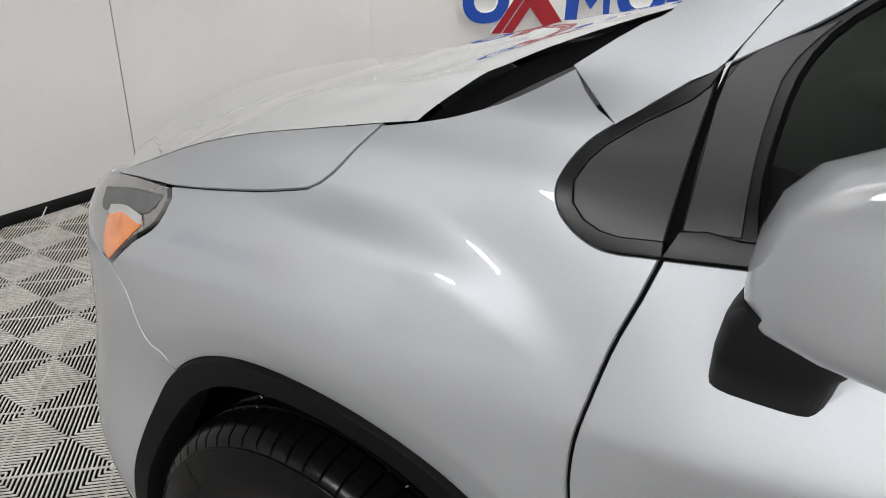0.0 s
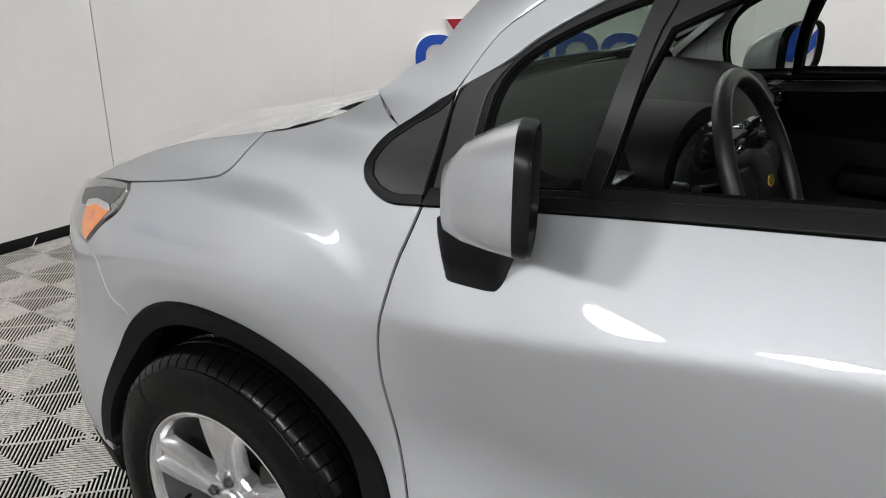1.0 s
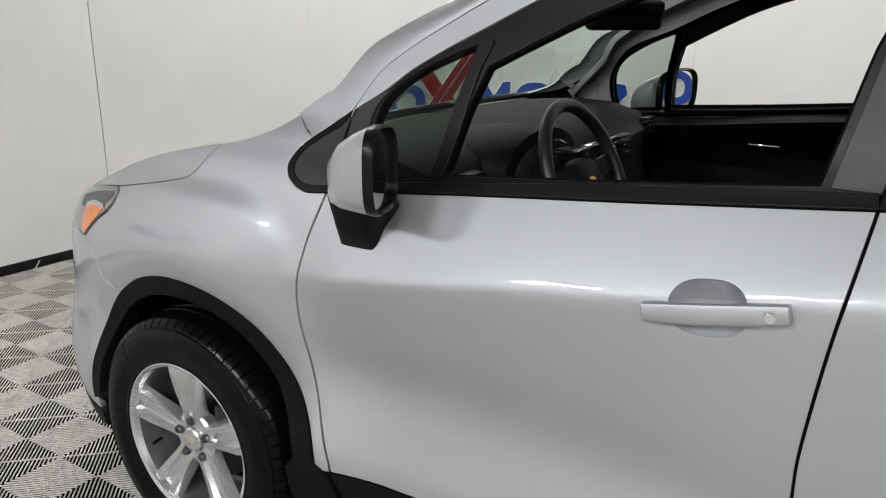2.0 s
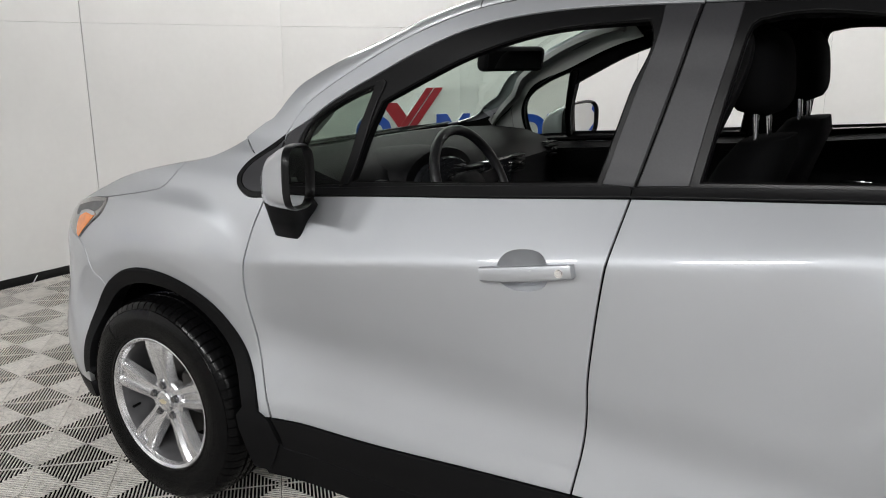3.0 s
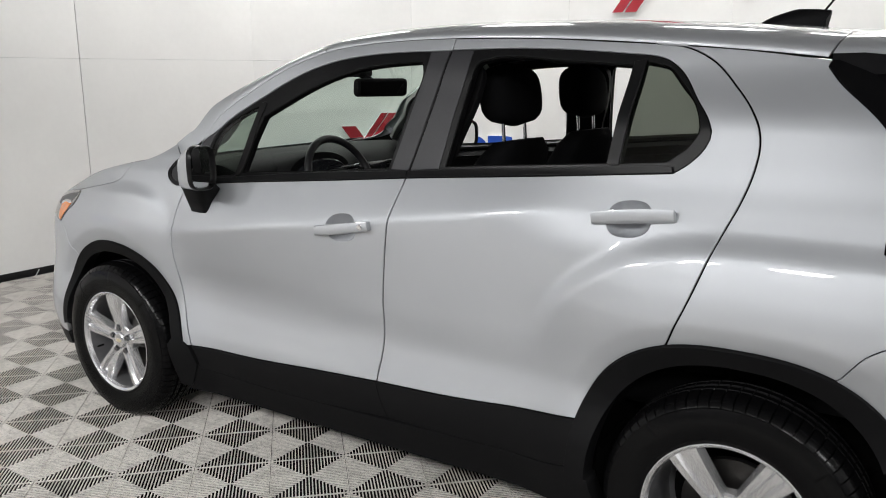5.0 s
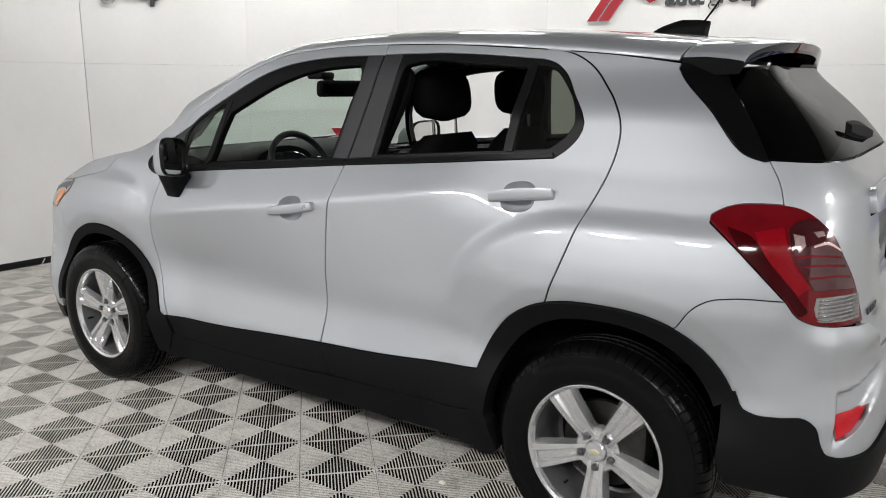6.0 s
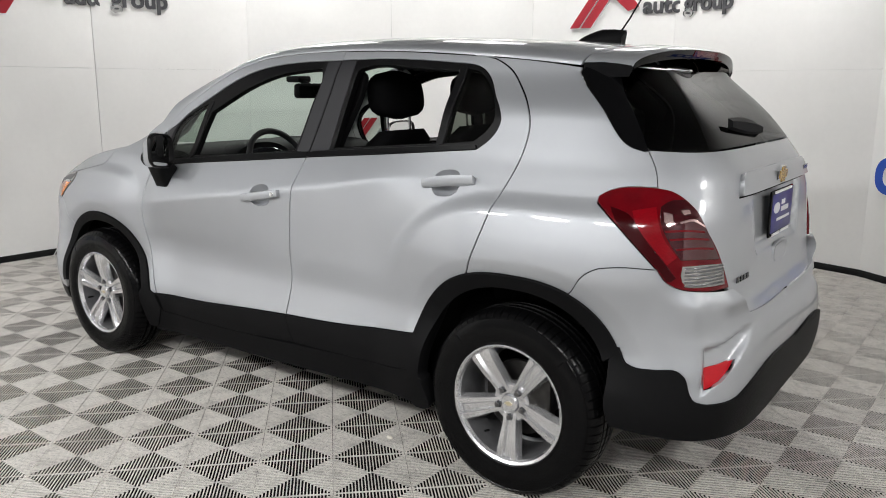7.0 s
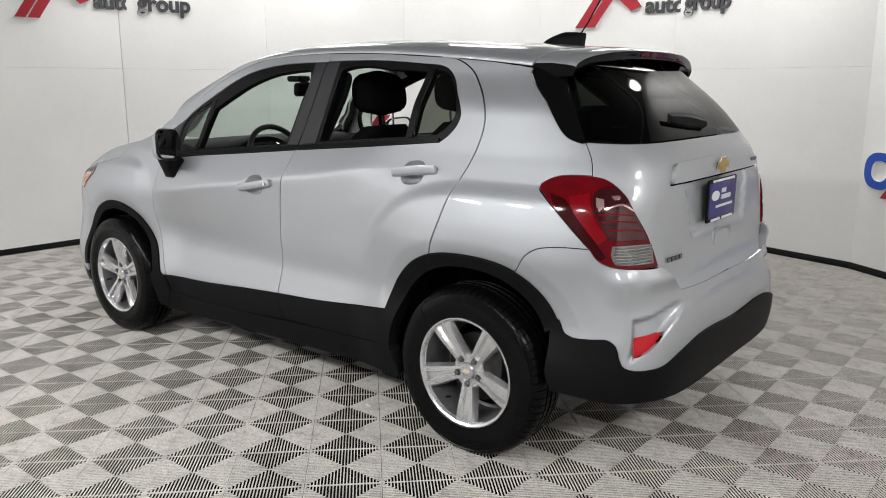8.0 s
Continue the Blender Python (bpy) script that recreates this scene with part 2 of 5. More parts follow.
def panel(name, loop, mat, parent, surface=None, flip=False, both=False, holes=(), step=0.03, gap=0.002, depth=0.016, lift=0.0, label="", fold=True, open_at=None):
    """A body panel: the region of a surface inside a loop, with rolled edges that turn inwards.
    flip: mirrored to the other side. both: one panel that reaches over the middle, made of both halves."""
    surface = surface or side
    if callable(lift):
        flat, rise, lift = surface, lift, 0.0
        surface = lambda a, c: flat(a, c) + rise(a, c)[..., None] * sheet_normals(flat, np.stack(np.broadcast_arrays(a, c), -1).reshape(-1, 2)).reshape(*np.broadcast(a, c).shape, 3)
    pts2, loops2 = [], []
    for k, lp in enumerate((loop, *holes)):
        p, v = shrink(lp, gap if k == 0 else -gap)
        loops2.append((len(pts2), len(p), v if k == 0 else -v))
        pts2 += p.tolist()
    edges = [(s + i, s + (i + 1) % n) for s, n, _ in loops2 for i in range(n)]
    b = np.array(pts2)
    lo, hi = b.min(0), b.max(0)
    gx, gy = np.meshgrid(np.arange(lo[0] + step / 2, hi[0], step), np.arange(lo[1] + step / 2, hi[1], step))
    g = np.stack((gx.ravel(), gy.ravel()), -1)
    keep = within(g, b[:loops2[0][1]])
    for s, n, _ in loops2[1:]:
        keep &= ~within(g, b[s:s + n])
    g = g[keep]
    if len(g):
        d = np.min(np.linalg.norm(g[:, None] - b[None], axis=2), axis=1)
        g = g[d > step * 0.45]
    allp = [Vector(p) for p in pts2] + [Vector(p) for p in g.tolist()]
    v2, _, f2, ov, _, _ = mathutils.geometry.delaunay_2d_cdt(allp, edges, [], 1, 1e-6)
    where = {}
    for i, o in enumerate(ov):
        for j in o:
            where[j] = i
    q = np.array([tuple(v) for v in v2])
    mids = np.array([q[list(f)].mean(0) for f in f2])
    good = within(mids, b[:loops2[0][1]])
    for s, n, _ in loops2[1:]:
        good &= ~within(mids, b[s:s + n])
    f2 = [f for f, k in zip(f2, good) if k]
    pos, nor = surface(q[:, 0], q[:, 1]), sheet_normals(surface, q)
    pos = pos + lift * nor
    verts, norms, faces = pos.tolist(), nor.tolist(), [list(f) for f in f2]
    if fold:
        for s, n, v in loops2:
            idx = [where.get(s + i) for i in range(n)]
            ring = np.array(pts2[s:s + n]) - v * 0.0012
            rp, rn = surface(ring[:, 0], ring[:, 1]), sheet_normals(surface, ring)
            rp = rp + lift * rn
            tang = rp - pos[[i or 0 for i in idx]]
            tang = tang / np.maximum(np.linalg.norm(tang, axis=1), 1e-9)[:, None]
            base = len(verts)
            for off, w in ((0.0015, 0.35), (depth, 0.0)):
                verts += (rp - rn * off).tolist()
                norms += (tang + w * rn).tolist()
            rowa, rowb = list(range(base, base + n)), list(range(base + n, base + 2 * n))
            for i in range(n):
                j = (i + 1) % n
                if idx[i] is None or idx[j] is None:
                    continue
                if open_at is not None and open_at(pts2[s + i]) and open_at(pts2[s + j]):
                    continue
                faces += [[idx[i], idx[j], rowa[j], rowa[i]], [rowa[i], rowa[j], rowb[j], rowb[i]]]
    verts, norms = np.array(verts), np.array(norms)
    norms = norms / np.maximum(np.linalg.norm(norms, axis=1), 1e-9)[:, None]
    # wind every face to agree with its normals
    fixed = []
    for f in faces:
        a, c, e = verts[f[0]], verts[f[1]], verts[f[2]]
        fixed.append(f if np.dot(np.cross(c - a, e - a), norms[f].sum(0)) >= 0 else f[::-1])
    if both:
        mid_line = np.abs(verts[:, 1]) < 0.006
        verts[mid_line, 1], norms[mid_line, 1] = 0.0, 0.0
        k = len(verts)
        verts = np.concatenate((verts, verts * (1, -1, 1)))
        norms = np.concatenate((norms, norms * (1, -1, 1)))
        fixed = fixed + [[i + k for i in f[::-1]] for f in fixed]
    elif flip:
        verts, norms = verts * (1, -1, 1), norms * (1, -1, 1)
        fixed = [f[::-1] for f in fixed]
    me = bpy.data.meshes.new(name)
    me.from_pydata(verts.tolist(), [], fixed)
    me.polygons.foreach_set("use_smooth", [True] * len(me.polygons))
    me.normals_split_custom_set_from_vertices(norms.tolist())
    me.update()
    return link_mesh(name, me, mat, parent, label)


# ---- the shape of the car's skin ----
def smooth(a, b, x):
    t = np.clip((np.asarray(x, float) - a) / (b - a), 0, 1)
    return t * t * (3 - 2 * t)
def curve(xs, ys):
    """A smooth curve through points (monotone between them)."""
    xs, ys = np.array(xs, float), np.array(ys, float)
    h, d = np.diff(xs), np.diff(ys) / np.diff(xs)
    m = np.concatenate(([d[0]], (d[:-1] * h[1:] + d[1:] * h[:-1]) / (h[1:] + h[:-1]), [d[-1]]))
    def at(x):
        x = np.asarray(x, float)
        i = np.clip(np.searchsorted(xs, x) - 1, 0, len(xs) - 2)
        t = (np.clip(x, xs[0], xs[-1]) - xs[i]) / h[i]
        return ((1 + 2 * t) * (1 - t) ** 2 * ys[i] + t * (1 - t) ** 2 * h[i] * m[i]
                + t * t * (3 - 2 * t) * ys[i + 1] - t * t * (1 - t) * h[i] * m[i + 1])
    return at
BASE = curve([.1, .18, .30, .37, .44, .52, .60, .68, .77, .86, .95, 1.02, 1.08, 1.13, 1.18, 1.25, 1.4, 1.515, 1.58, 1.64, 1.7],
             [.74, .775, .803, .815, .811, .796, .784, .786, .798, .808, .803, .787, .758, .728, .703, .677, .627, .588, .553, .51, .46])
REAR = curve([.1, .3, .42, .5, .57, .64, .70, .74, .83, .95, 1.095, 1.16, 1.24, 1.32, 1.40, 1.48, 1.56, 1.64],
             [3.22, 3.27, 3.292, 3.295, 3.29, 3.275, 3.25, 3.232, 3.215, 3.205, 3.19, 3.17, 3.115, 3.05, 2.97, 2.885, 2.83, 2.78])
FRONT = curve([.1, .2, .35, .5, .62, .72, .80, .88, .95, 1.02, 1.1, 1.2],
              [-.70, -.78, -.83, -.85, -.84, -.82, -.80, -.74, -.64, -.50, -.36, -.2])
XR, NR, XF, NF = 2.0, 6.0, 0.35, 4.5
# the crease along both doors, and the lower edge of the windows over it
CREASE = curve([.35, .50, .70, .92, 1.08, 1.49, 1.66, 1.88, 2.12, 2.5], [.860, .882, .912, .944, .963, 1.022, 1.045, 1.080, 1.108, 1.125])
EDGE = curve([.3, .45, .60, .75, 1.0, 1.4, 1.8, 2.2], [.834, .842, .845, .844, .831, .805, .788, .78])
BELT_Z = curve([.35, .602, 1.162, 1.456, 1.93, 2.324, 2.6], [1.040, 1.066, 1.116, 1.143, 1.183, 1.219, 1.24])
def halfwidth(x, z):
    x, z = np.broadcast_arrays(np.asarray(x, float), np.asarray(z, float))
    back = smooth(1.5, 2.6, x)
    swell = lambda h: back * (.045 * smooth(.86, 1.16, h) * (1 - smooth(1.33, 1.5, h)) - .018 * smooth(1.36, 1.52, h))
    w = BASE(z) + swell(z)
    # the shoulder: a flat slope from the windows down to the crease, upright below it
    zc, zb = CREASE(x), BELT_Z(x)
    edge = EDGE(x)
    slope = (edge - BASE(zb) - swell(zb)) / (zb - zc)
    d = z - zc
    over = edge - slope * (np.sqrt(d * d + .012 ** 2) + d) / 2
    under = over - (edge - .787) / (zc - .66) * (np.sqrt(d * d + .012 ** 2) - d) / 2
    blend = smooth(.60, .76, z) * (1 - smooth(zb - .012, zb + .05, z)) * smooth(.27, .52, x) * (1 - smooth(1.80, 2.25, x))
    w = w + (under - w) * blend
    w = w + .013 * smooth(1.0, 1.10, z) * (1 - smooth(1.14, 1.2, z)) * (1 - smooth(.28, .45, x))
    # the front arch bulge with a ledge over it
    rf = (np.abs(x / np.where(x > 0, .55, .95)) ** 2.3 + np.abs((z - .42) / .60) ** 2.3) ** (1 / 2.3)
    w = w + .046 * (1 - smooth(.50, 1.12, rf))
    lip = .955 + .035 * smooth(.02, .25, x)
    w = w + .018 * (1 - smooth(lip - .015, lip + .085, rf)) * smooth(.70, .90, z) * smooth(-.34, .10, x) * (1 - smooth(.20, .40, x))
    # the rear arch bulge with its ledge
    dx = np.minimum(x - 2.62, 0)
    rr = (np.abs(dx / .69) ** 2.5 + np.abs((z - .42) / .63) ** 2.5) ** (1 / 2.5)
    w = w + .050 * (1 - smooth(.62, 1.09, rr)) + .021 * (1 - smooth(.965, 1.075, rr)) * smooth(.60, .95, z)
    # a flat band round each arch that turns in towards its lip
    for cx, ax, az, n in ((.0, .432, .445, 2.1), (2.558, .447, .476, 2.5)):
        ra = (np.abs((x - cx) / ax) ** n + np.abs((z - .335) / az) ** n) ** (1 / n)
        g = 1.115 - ra
        w = w - .075 * (np.sqrt(g * g + .012 ** 2) + g) / 2 * smooth(.45, .60, z)
    return w
def side(u, z):
    """The body's left outer skin: u runs along the side as x does and on round the front and rear corners."""
    u, z = np.broadcast_arrays(np.asarray(u, float), np.asarray(z, float))
    x, y = np.array(u, float), np.array(-halfwidth(u, z))
    for xc, n, end, sgn in ((XR, NR, REAR, 1), (XF, NF, FRONT, -1)):
        m = (u - xc) * sgn > 0
        if not m.any():
            continue
        zm, s = z[m], ((u - xc) * sgn)[m]
        a = (end(zm) - xc) * sgn
        lo, hi = np.zeros_like(s), np.full_like(s, np.pi / 2)
        for _ in range(26):
            th = (lo + hi) / 2
            px = a * np.sin(th) ** (2 / n)
            v = px + halfwidth(xc + sgn * px, zm) * (1 - np.cos(th) ** (2 / n))
            low = v < s
            lo, hi = np.where(low, th, lo), np.where(low, hi, th)
        th = (lo + hi) / 2
        px = a * np.sin(th) ** (2 / n)
        x[m] = xc + sgn * px
        y[m] = -halfwidth(xc + sgn * px, zm) * np.cos(th) ** (2 / n)
    return np.stack((x, y, z), -1)
def along(p):
    """u of a point on the skin."""
    x, y, z = np.moveaxis(np.asarray(p, float), -1, 0)
    w = halfwidth(x, z)
    return np.where(x > XR, x + w - np.abs(y), np.where(x < XF, x - w + np.abs(y), x))
def inside(p):
    x, y, z = np.moveaxis(np.asarray(p, float), -1, 0)
    w = halfwidth(x, z)
    a = np.where(x > XR, (np.maximum(x - XR, 0) / (REAR(z) - XR)) ** NR, 0) + np.where(x < XF, (np.maximum(XF - x, 0) / (XF - FRONT(z))) ** NF, 0)
    n = np.where(x > XR, NR, NF)
    return a + (np.abs(y) / w) ** n < 1

# ---- the room ----
# The wall stands round the car in flat panels, on a ring about 3.8 m out, and runs on behind the camera.
RING_X, RING_Y, RING_R = 1.1, 0.35, 3.82
CORNERS = [(RING_X + RING_R * math.cos(radians(a)), RING_Y + RING_R * math.sin(radians(a))) for a in (173.1, 151.8, 130.4, 109.0, 88.2, 60.0)]
CORNERS = [(-2.95, -6.4), (-2.84, -2.4)] + CORNERS + [(4.9, 2.3), (6.6, 0.2), (7.2, -2.4), (7.2, -6.4)]


def wall_panel(name, a, b, z0=0.05, z1=CEILING, mat=WALLM):
    """One flat sheet of wall, 6 cm thick, its face on the line from a to b, in an upper and a lower board."""
    ax, bx = Vector((*a, 0)), Vector((*b, 0))
    d = (bx - ax).normalized()
    out = Vector((-d.y, d.x, 0))
    bm = bmesh.new()
    for lo, hi in ((z0, 1.5755), (1.577, z1)):
        p, q = ax + d * (0.0022 if abs(a[1] - 0.81) < 0.05 else 0.0004), bx - d * (0.0022 if abs(b[1] - 0.81) < 0.05 else 0.0004)
        rings(bm, [[tuple(c + Vector((0, 0, z))) for c in (p, q, q + out * 0.06, p + out * 0.06)] for z in (lo, hi)])
    return tagged(part(name, bm, mat, sharp=20, smooth_all=False), "white painted wall panel with fine joints" if mat is WALLM else "unseen dark grey wall added to cut bounced light", "wall", kind="structure")


for i, (a, b) in enumerate(zip(CORNERS, CORNERS[1:] + CORNERS[:1])):
    # last two walls are unseen, added dark so they bounce little light
    wall_panel(f"wall_{i + 1}", a, b, mat=BACKM if i >= len(CORNERS) - 2 else WALLM)
    ax, bx = Vector((*a, 0)), Vector((*b, 0))
    d = (bx - ax).normalized()
    n = Vector((d.y, -d.x, 0))
    bm = bmesh.new()
    rings(bm, [[tuple(c + Vector((0, 0, z))) for c in (ax + n * w, bx + n * w, bx - n * 0.05, ax - n * 0.05)] for z, w in ((-0.021, 0.02), (0.004, 0.02), (0.045, 0.010), (0.049, 0.004))])
    tagged(part("baseboard", bm, BASEM, sharp=50), "black rubber baseboard strip along the wall", "baseboard", kind="structure")

bm = bmesh.new()
block(bm, -6, 10, -8, 7, CEILING, CEILING + 0.1)
tagged(part("ceiling", bm, CEILM), "dark grey ceiling above the lamps", "ceiling", kind="structure")
bm = bmesh.new()
block(bm, -6, 10, -8, 7, -0.12, -0.022)
floor = tagged(part("floor", bm, SUBM), "dark floor under the ribbed tiles", "floor", kind="structure")

def ring_of(r, z, n=32):
    return [(r * math.cos(2 * math.pi * k / n), r * math.sin(2 * math.pi * k / n), z) for k in range(n)]


# a fixture for every lamp, the added fill ones too, all out of view
for lx, ly, _ in LAMPS:
    lamp = tagged(new("ceiling_and_fill_light"), "white round ceiling light with a glowing face, some added as fill", "ceiling light", group="ceiling lights")
    lamp.location = (lx, ly, CEILING - 0.06)
    bm = bmesh.new()
    rings(bm, [ring_of(r, z) for r, z in ((0.42, 0.0), (0.455, 0.0), (0.46, 0.05), (0.42, 0.06))], caps=False)
    part("frame", bm, LAMPF, lamp)
    bm = bmesh.new()
    rings(bm, [ring_of(0.42, z) for z in (0.004, 0.012)])
    part("diffuser", bm, LAMPM, lamp)

# signs: raised plain shapes on the wall
def wall_frame(px, py, z):
    """A pose on the wall nearest to the line from the middle of the ring through (px, py): x along the wall to the right, y up, z out into the room."""
    best = None
    for a, b in zip(CORNERS, CORNERS[1:]):
        ax, bx = Vector(a), Vector(b)
        t = max(0, min(1, (Vector((px, py)) - ax).dot(bx - ax) / (bx - ax).length_squared))
        c = ax + t * (bx - ax)
        d = (c - Vector((px, py))).length
        if best is None or d < best[0]:
            best = (d, c, (bx - ax).normalized())
    _, c, d = best
    m = Matrix(((d.x, 0, d.y, c.x), (d.y, 0, -d.x, c.y), (0, 1, 0, z), (0, 0, 0, 1)))
    return m


def on_ring(angle, z):
    """A pose on the wall in the direction of an angle from the middle of the ring."""
    return wall_frame(RING_X + RING_R * math.cos(radians(angle)), RING_Y + RING_R * math.sin(radians(angle)), z)


def flat_shape(name, loops, face, parent, m, thick=0.03):
    """A raised plain shape from 2-D loops (outer first), white edge and coloured face, at the pose m."""
    pts, edges = [], []
    for lp in loops:
        s = len(pts)
        pts += [Vector(p) for p in lp]
        edges += [(s + i, s + (i + 1) % len(lp)) for i in range(len(lp))]
    v, e, f, *_ = mathutils.geometry.delaunay_2d_cdt(pts, edges, [], 1, 1e-6)
    mids = np.array([np.mean([tuple(v[i]) for i in t], axis=0) for t in f])
    keep = within(mids, loops[0])
    for lp in loops[1:]:
        keep &= ~within(mids, lp)
    f = [t for t, k in zip(f, keep) if k]
    bm = bmesh.new()
    low = [bm.verts.new((p.x, p.y, 0.0)) for p in v]
    top_v = [bm.verts.new((p.x, p.y, thick)) for p in v]
    count = {}
    for t in f:
        bm.faces.new([top_v[i] for i in t])
        for i in range(len(t)):
            count[(t[i], t[(i + 1) % len(t)])] = 1
    for a, b in list(count):
        if (b, a) not in count:
            bm.faces.new((top_v[b], top_v[a], low[a], low[b]))
    ob = part(name, bm, SIGNWH, parent, smooth_all=False)
    ob.data.materials.append(face)
    for p in ob.data.polygons:
        p.material_index = 1 if abs(p.normal.z) > 0.9 else 0
    ob.matrix_basis = parent.matrix_basis.inverted() @ m
    return ob


def ellipse(cx, cy, rx, ry, n=40, power=2.0):
    out = []
    for k in range(n):
        a = 2 * math.pi * k / n
        c, s = math.cos(a), math.sin(a)
        out.append((cx + rx * math.copysign(abs(c) ** (2 / power), c), cy + ry * math.copysign(abs(s) ** (2 / power), s)))
    return out


def blue_ring(parent, m, w=0.29, h=0.28):
    flat_shape("blue_ring", [ellipse(0, 0, w / 2, h / 2, power=2.4), ellipse(0, 0, w / 2 - 0.07, h / 2 - 0.062, power=2.4)], SIGNBL, parent, m)


def red_cross(parent, m, s=1.0):
    """Two crossing strokes, the rising one long and split by a thin white line."""
    for x0, x1 in ((-0.275, -0.215), (-0.205, -0.135)):
        flat_shape("red_stroke", [[(s * (x0 + dx), s * y) for dx, y in ((0, -0.20), (x1 - x0, -0.20), (x1 - x0 + 0.40, 0.35), (0.40, 0.35))]], SIGNRD, parent, m, thick=0.034)
    flat_shape("red_stroke", [[(s * x, s * y) for x, y in ((-0.245, 0.235), (-0.115, 0.235), (-0.035, 0.125), (-0.105, 0.035))]], SIGNRD, parent, m)
    flat_shape("red_stroke", [[(s * x, s * y) for x, y in ((0.035, 0.05), (-0.035, -0.05), (0.06, -0.17), (0.20, -0.17))]], SIGNRD, parent, m)


def blue_block(parent, m, w=0.34, h=0.28, notch=0.30):
    pts = [(-w / 2, -h / 2), (-w / 2 + w * 0.24, -h / 2), (-w / 2 + w * 0.27, 0.06 * h), (0, -notch * h), (w / 2 - w * 0.27, 0.06 * h), (w / 2 - w * 0.24, -h / 2), (w / 2, -h / 2), (w / 2 - 0.03 * w, h / 2), (w * 0.2, h / 2), (0, h * 0.12), (-w * 0.2, h / 2), (-w / 2 + 0.03 * w, h / 2)]
    flat_shape("blue_block", [pts], SIGNBL, parent, m)


def big_sign(start, z, on_ring=on_ring):
    """Plain blue and red shapes in a row along the wall, from an angle on."""
    sign = tagged(new("wall_sign"), "raised blue and red letter-like shapes on the wall", "sign", group="wall signs")
    sign.matrix_basis = on_ring(start - 13, z)
    blue_ring(sign, on_ring(start - 2.15, z))
    red_cross(sign, on_ring(start - 6.8, z))
    blue_block(sign, on_ring(start - 12.4, z))
    blue_ring(sign, on_ring(start - 17.2, z))
    blue_ring(sign, on_ring(start - 21.7, z))
    flat_shape("blue_bar", [[(-0.12, -0.14), (-0.04, -0.14), (-0.04, -0.03), (0.05, -0.14), (0.14, -0.14), (0.05, -0.01), (0.12, 0.06), (0.10, 0.13), (0.03, 0.14), (-0.12, 0.14)]], SIGNBL, sign, on_ring(start - 25.7, z))
    return sign


big_sign(143.6, 0.765)
big_sign(58.9, 0.80)
big_sign(0.0, 0.78, lambda angle, z: wall_frame(-2.85, -3.75 - radians(angle) * RING_R, z))


def lower_sign(angle, z, s=1.0):
    """Grey words under large coloured strokes; angle: where the words begin."""
    sign = tagged(new("wall_sign"), "grey words auto group under red strokes on the wall", "sign", group="wall signs")
    sign.matrix_basis = on_ring(angle, z)
    for k, (word, turn) in enumerate((("auto", 0), ("group", -6.0))):
        cu = bpy.data.curves.new("words", "FONT")
        cu.body, cu.size, cu.extrude, cu.align_x = word, 0.205 * s, 0.008, "LEFT"
        cu.offset = 0.006
        tmp = new("words_curve", cu)
        bpy.context.view_layer.update()
        me = bpy.data.meshes.new_from_object(tmp.evaluated_get(bpy.context.evaluated_depsgraph_get()))
        bpy.data.objects.remove(tmp)
        ob = link_mesh("word", me, SIGNGR, sign)
        ob.matrix_basis = sign.matrix_basis.inverted() @ on_ring(angle + turn, z) @ pose(0, 0, 0.012)
    m = on_ring(angle + 5.0, z)
    for x0, x1 in ((-0.36, -0.27), (-0.255, -0.155)):
        flat_shape("red_stroke", [[(x0 + dx, y) for dx, y in ((0, -0.12), (x1 - x0, -0.12), (x1 - x0 + 0.50, 0.62), (0.50, 0.62))]], SIGNRD, sign, m, thick=0.034)
    flat_shape("red_stroke", [[(x, y) for x, y in ((0.12, 0.30), (0.30, 0.06), (0.20, 0.02), (0.02, 0.18))]], SIGNRD, sign, m)
    return sign


lower_sign(92.6, 2.105)
lower_sign(176.5, 2.105)

bm = bmesh.new()
rings(bm, [[(-2.664 + .006 * k, .270 + o + .030 * k, z) for k, z in ((0, .004), (1, .050))] for o in (-.004, .004)], closed=False)
tagged(part("trim", bm, SIGNWH), "white sliver in a joint of the black baseboard", "trim", kind="structure")

# ---- floor tiles: square, ribbed at right angles to each edge, laid at 44 degrees to the car ----
TILE, TURN = 0.2851, radians(44.13)
TX, TY = 1.8615, -0.6118


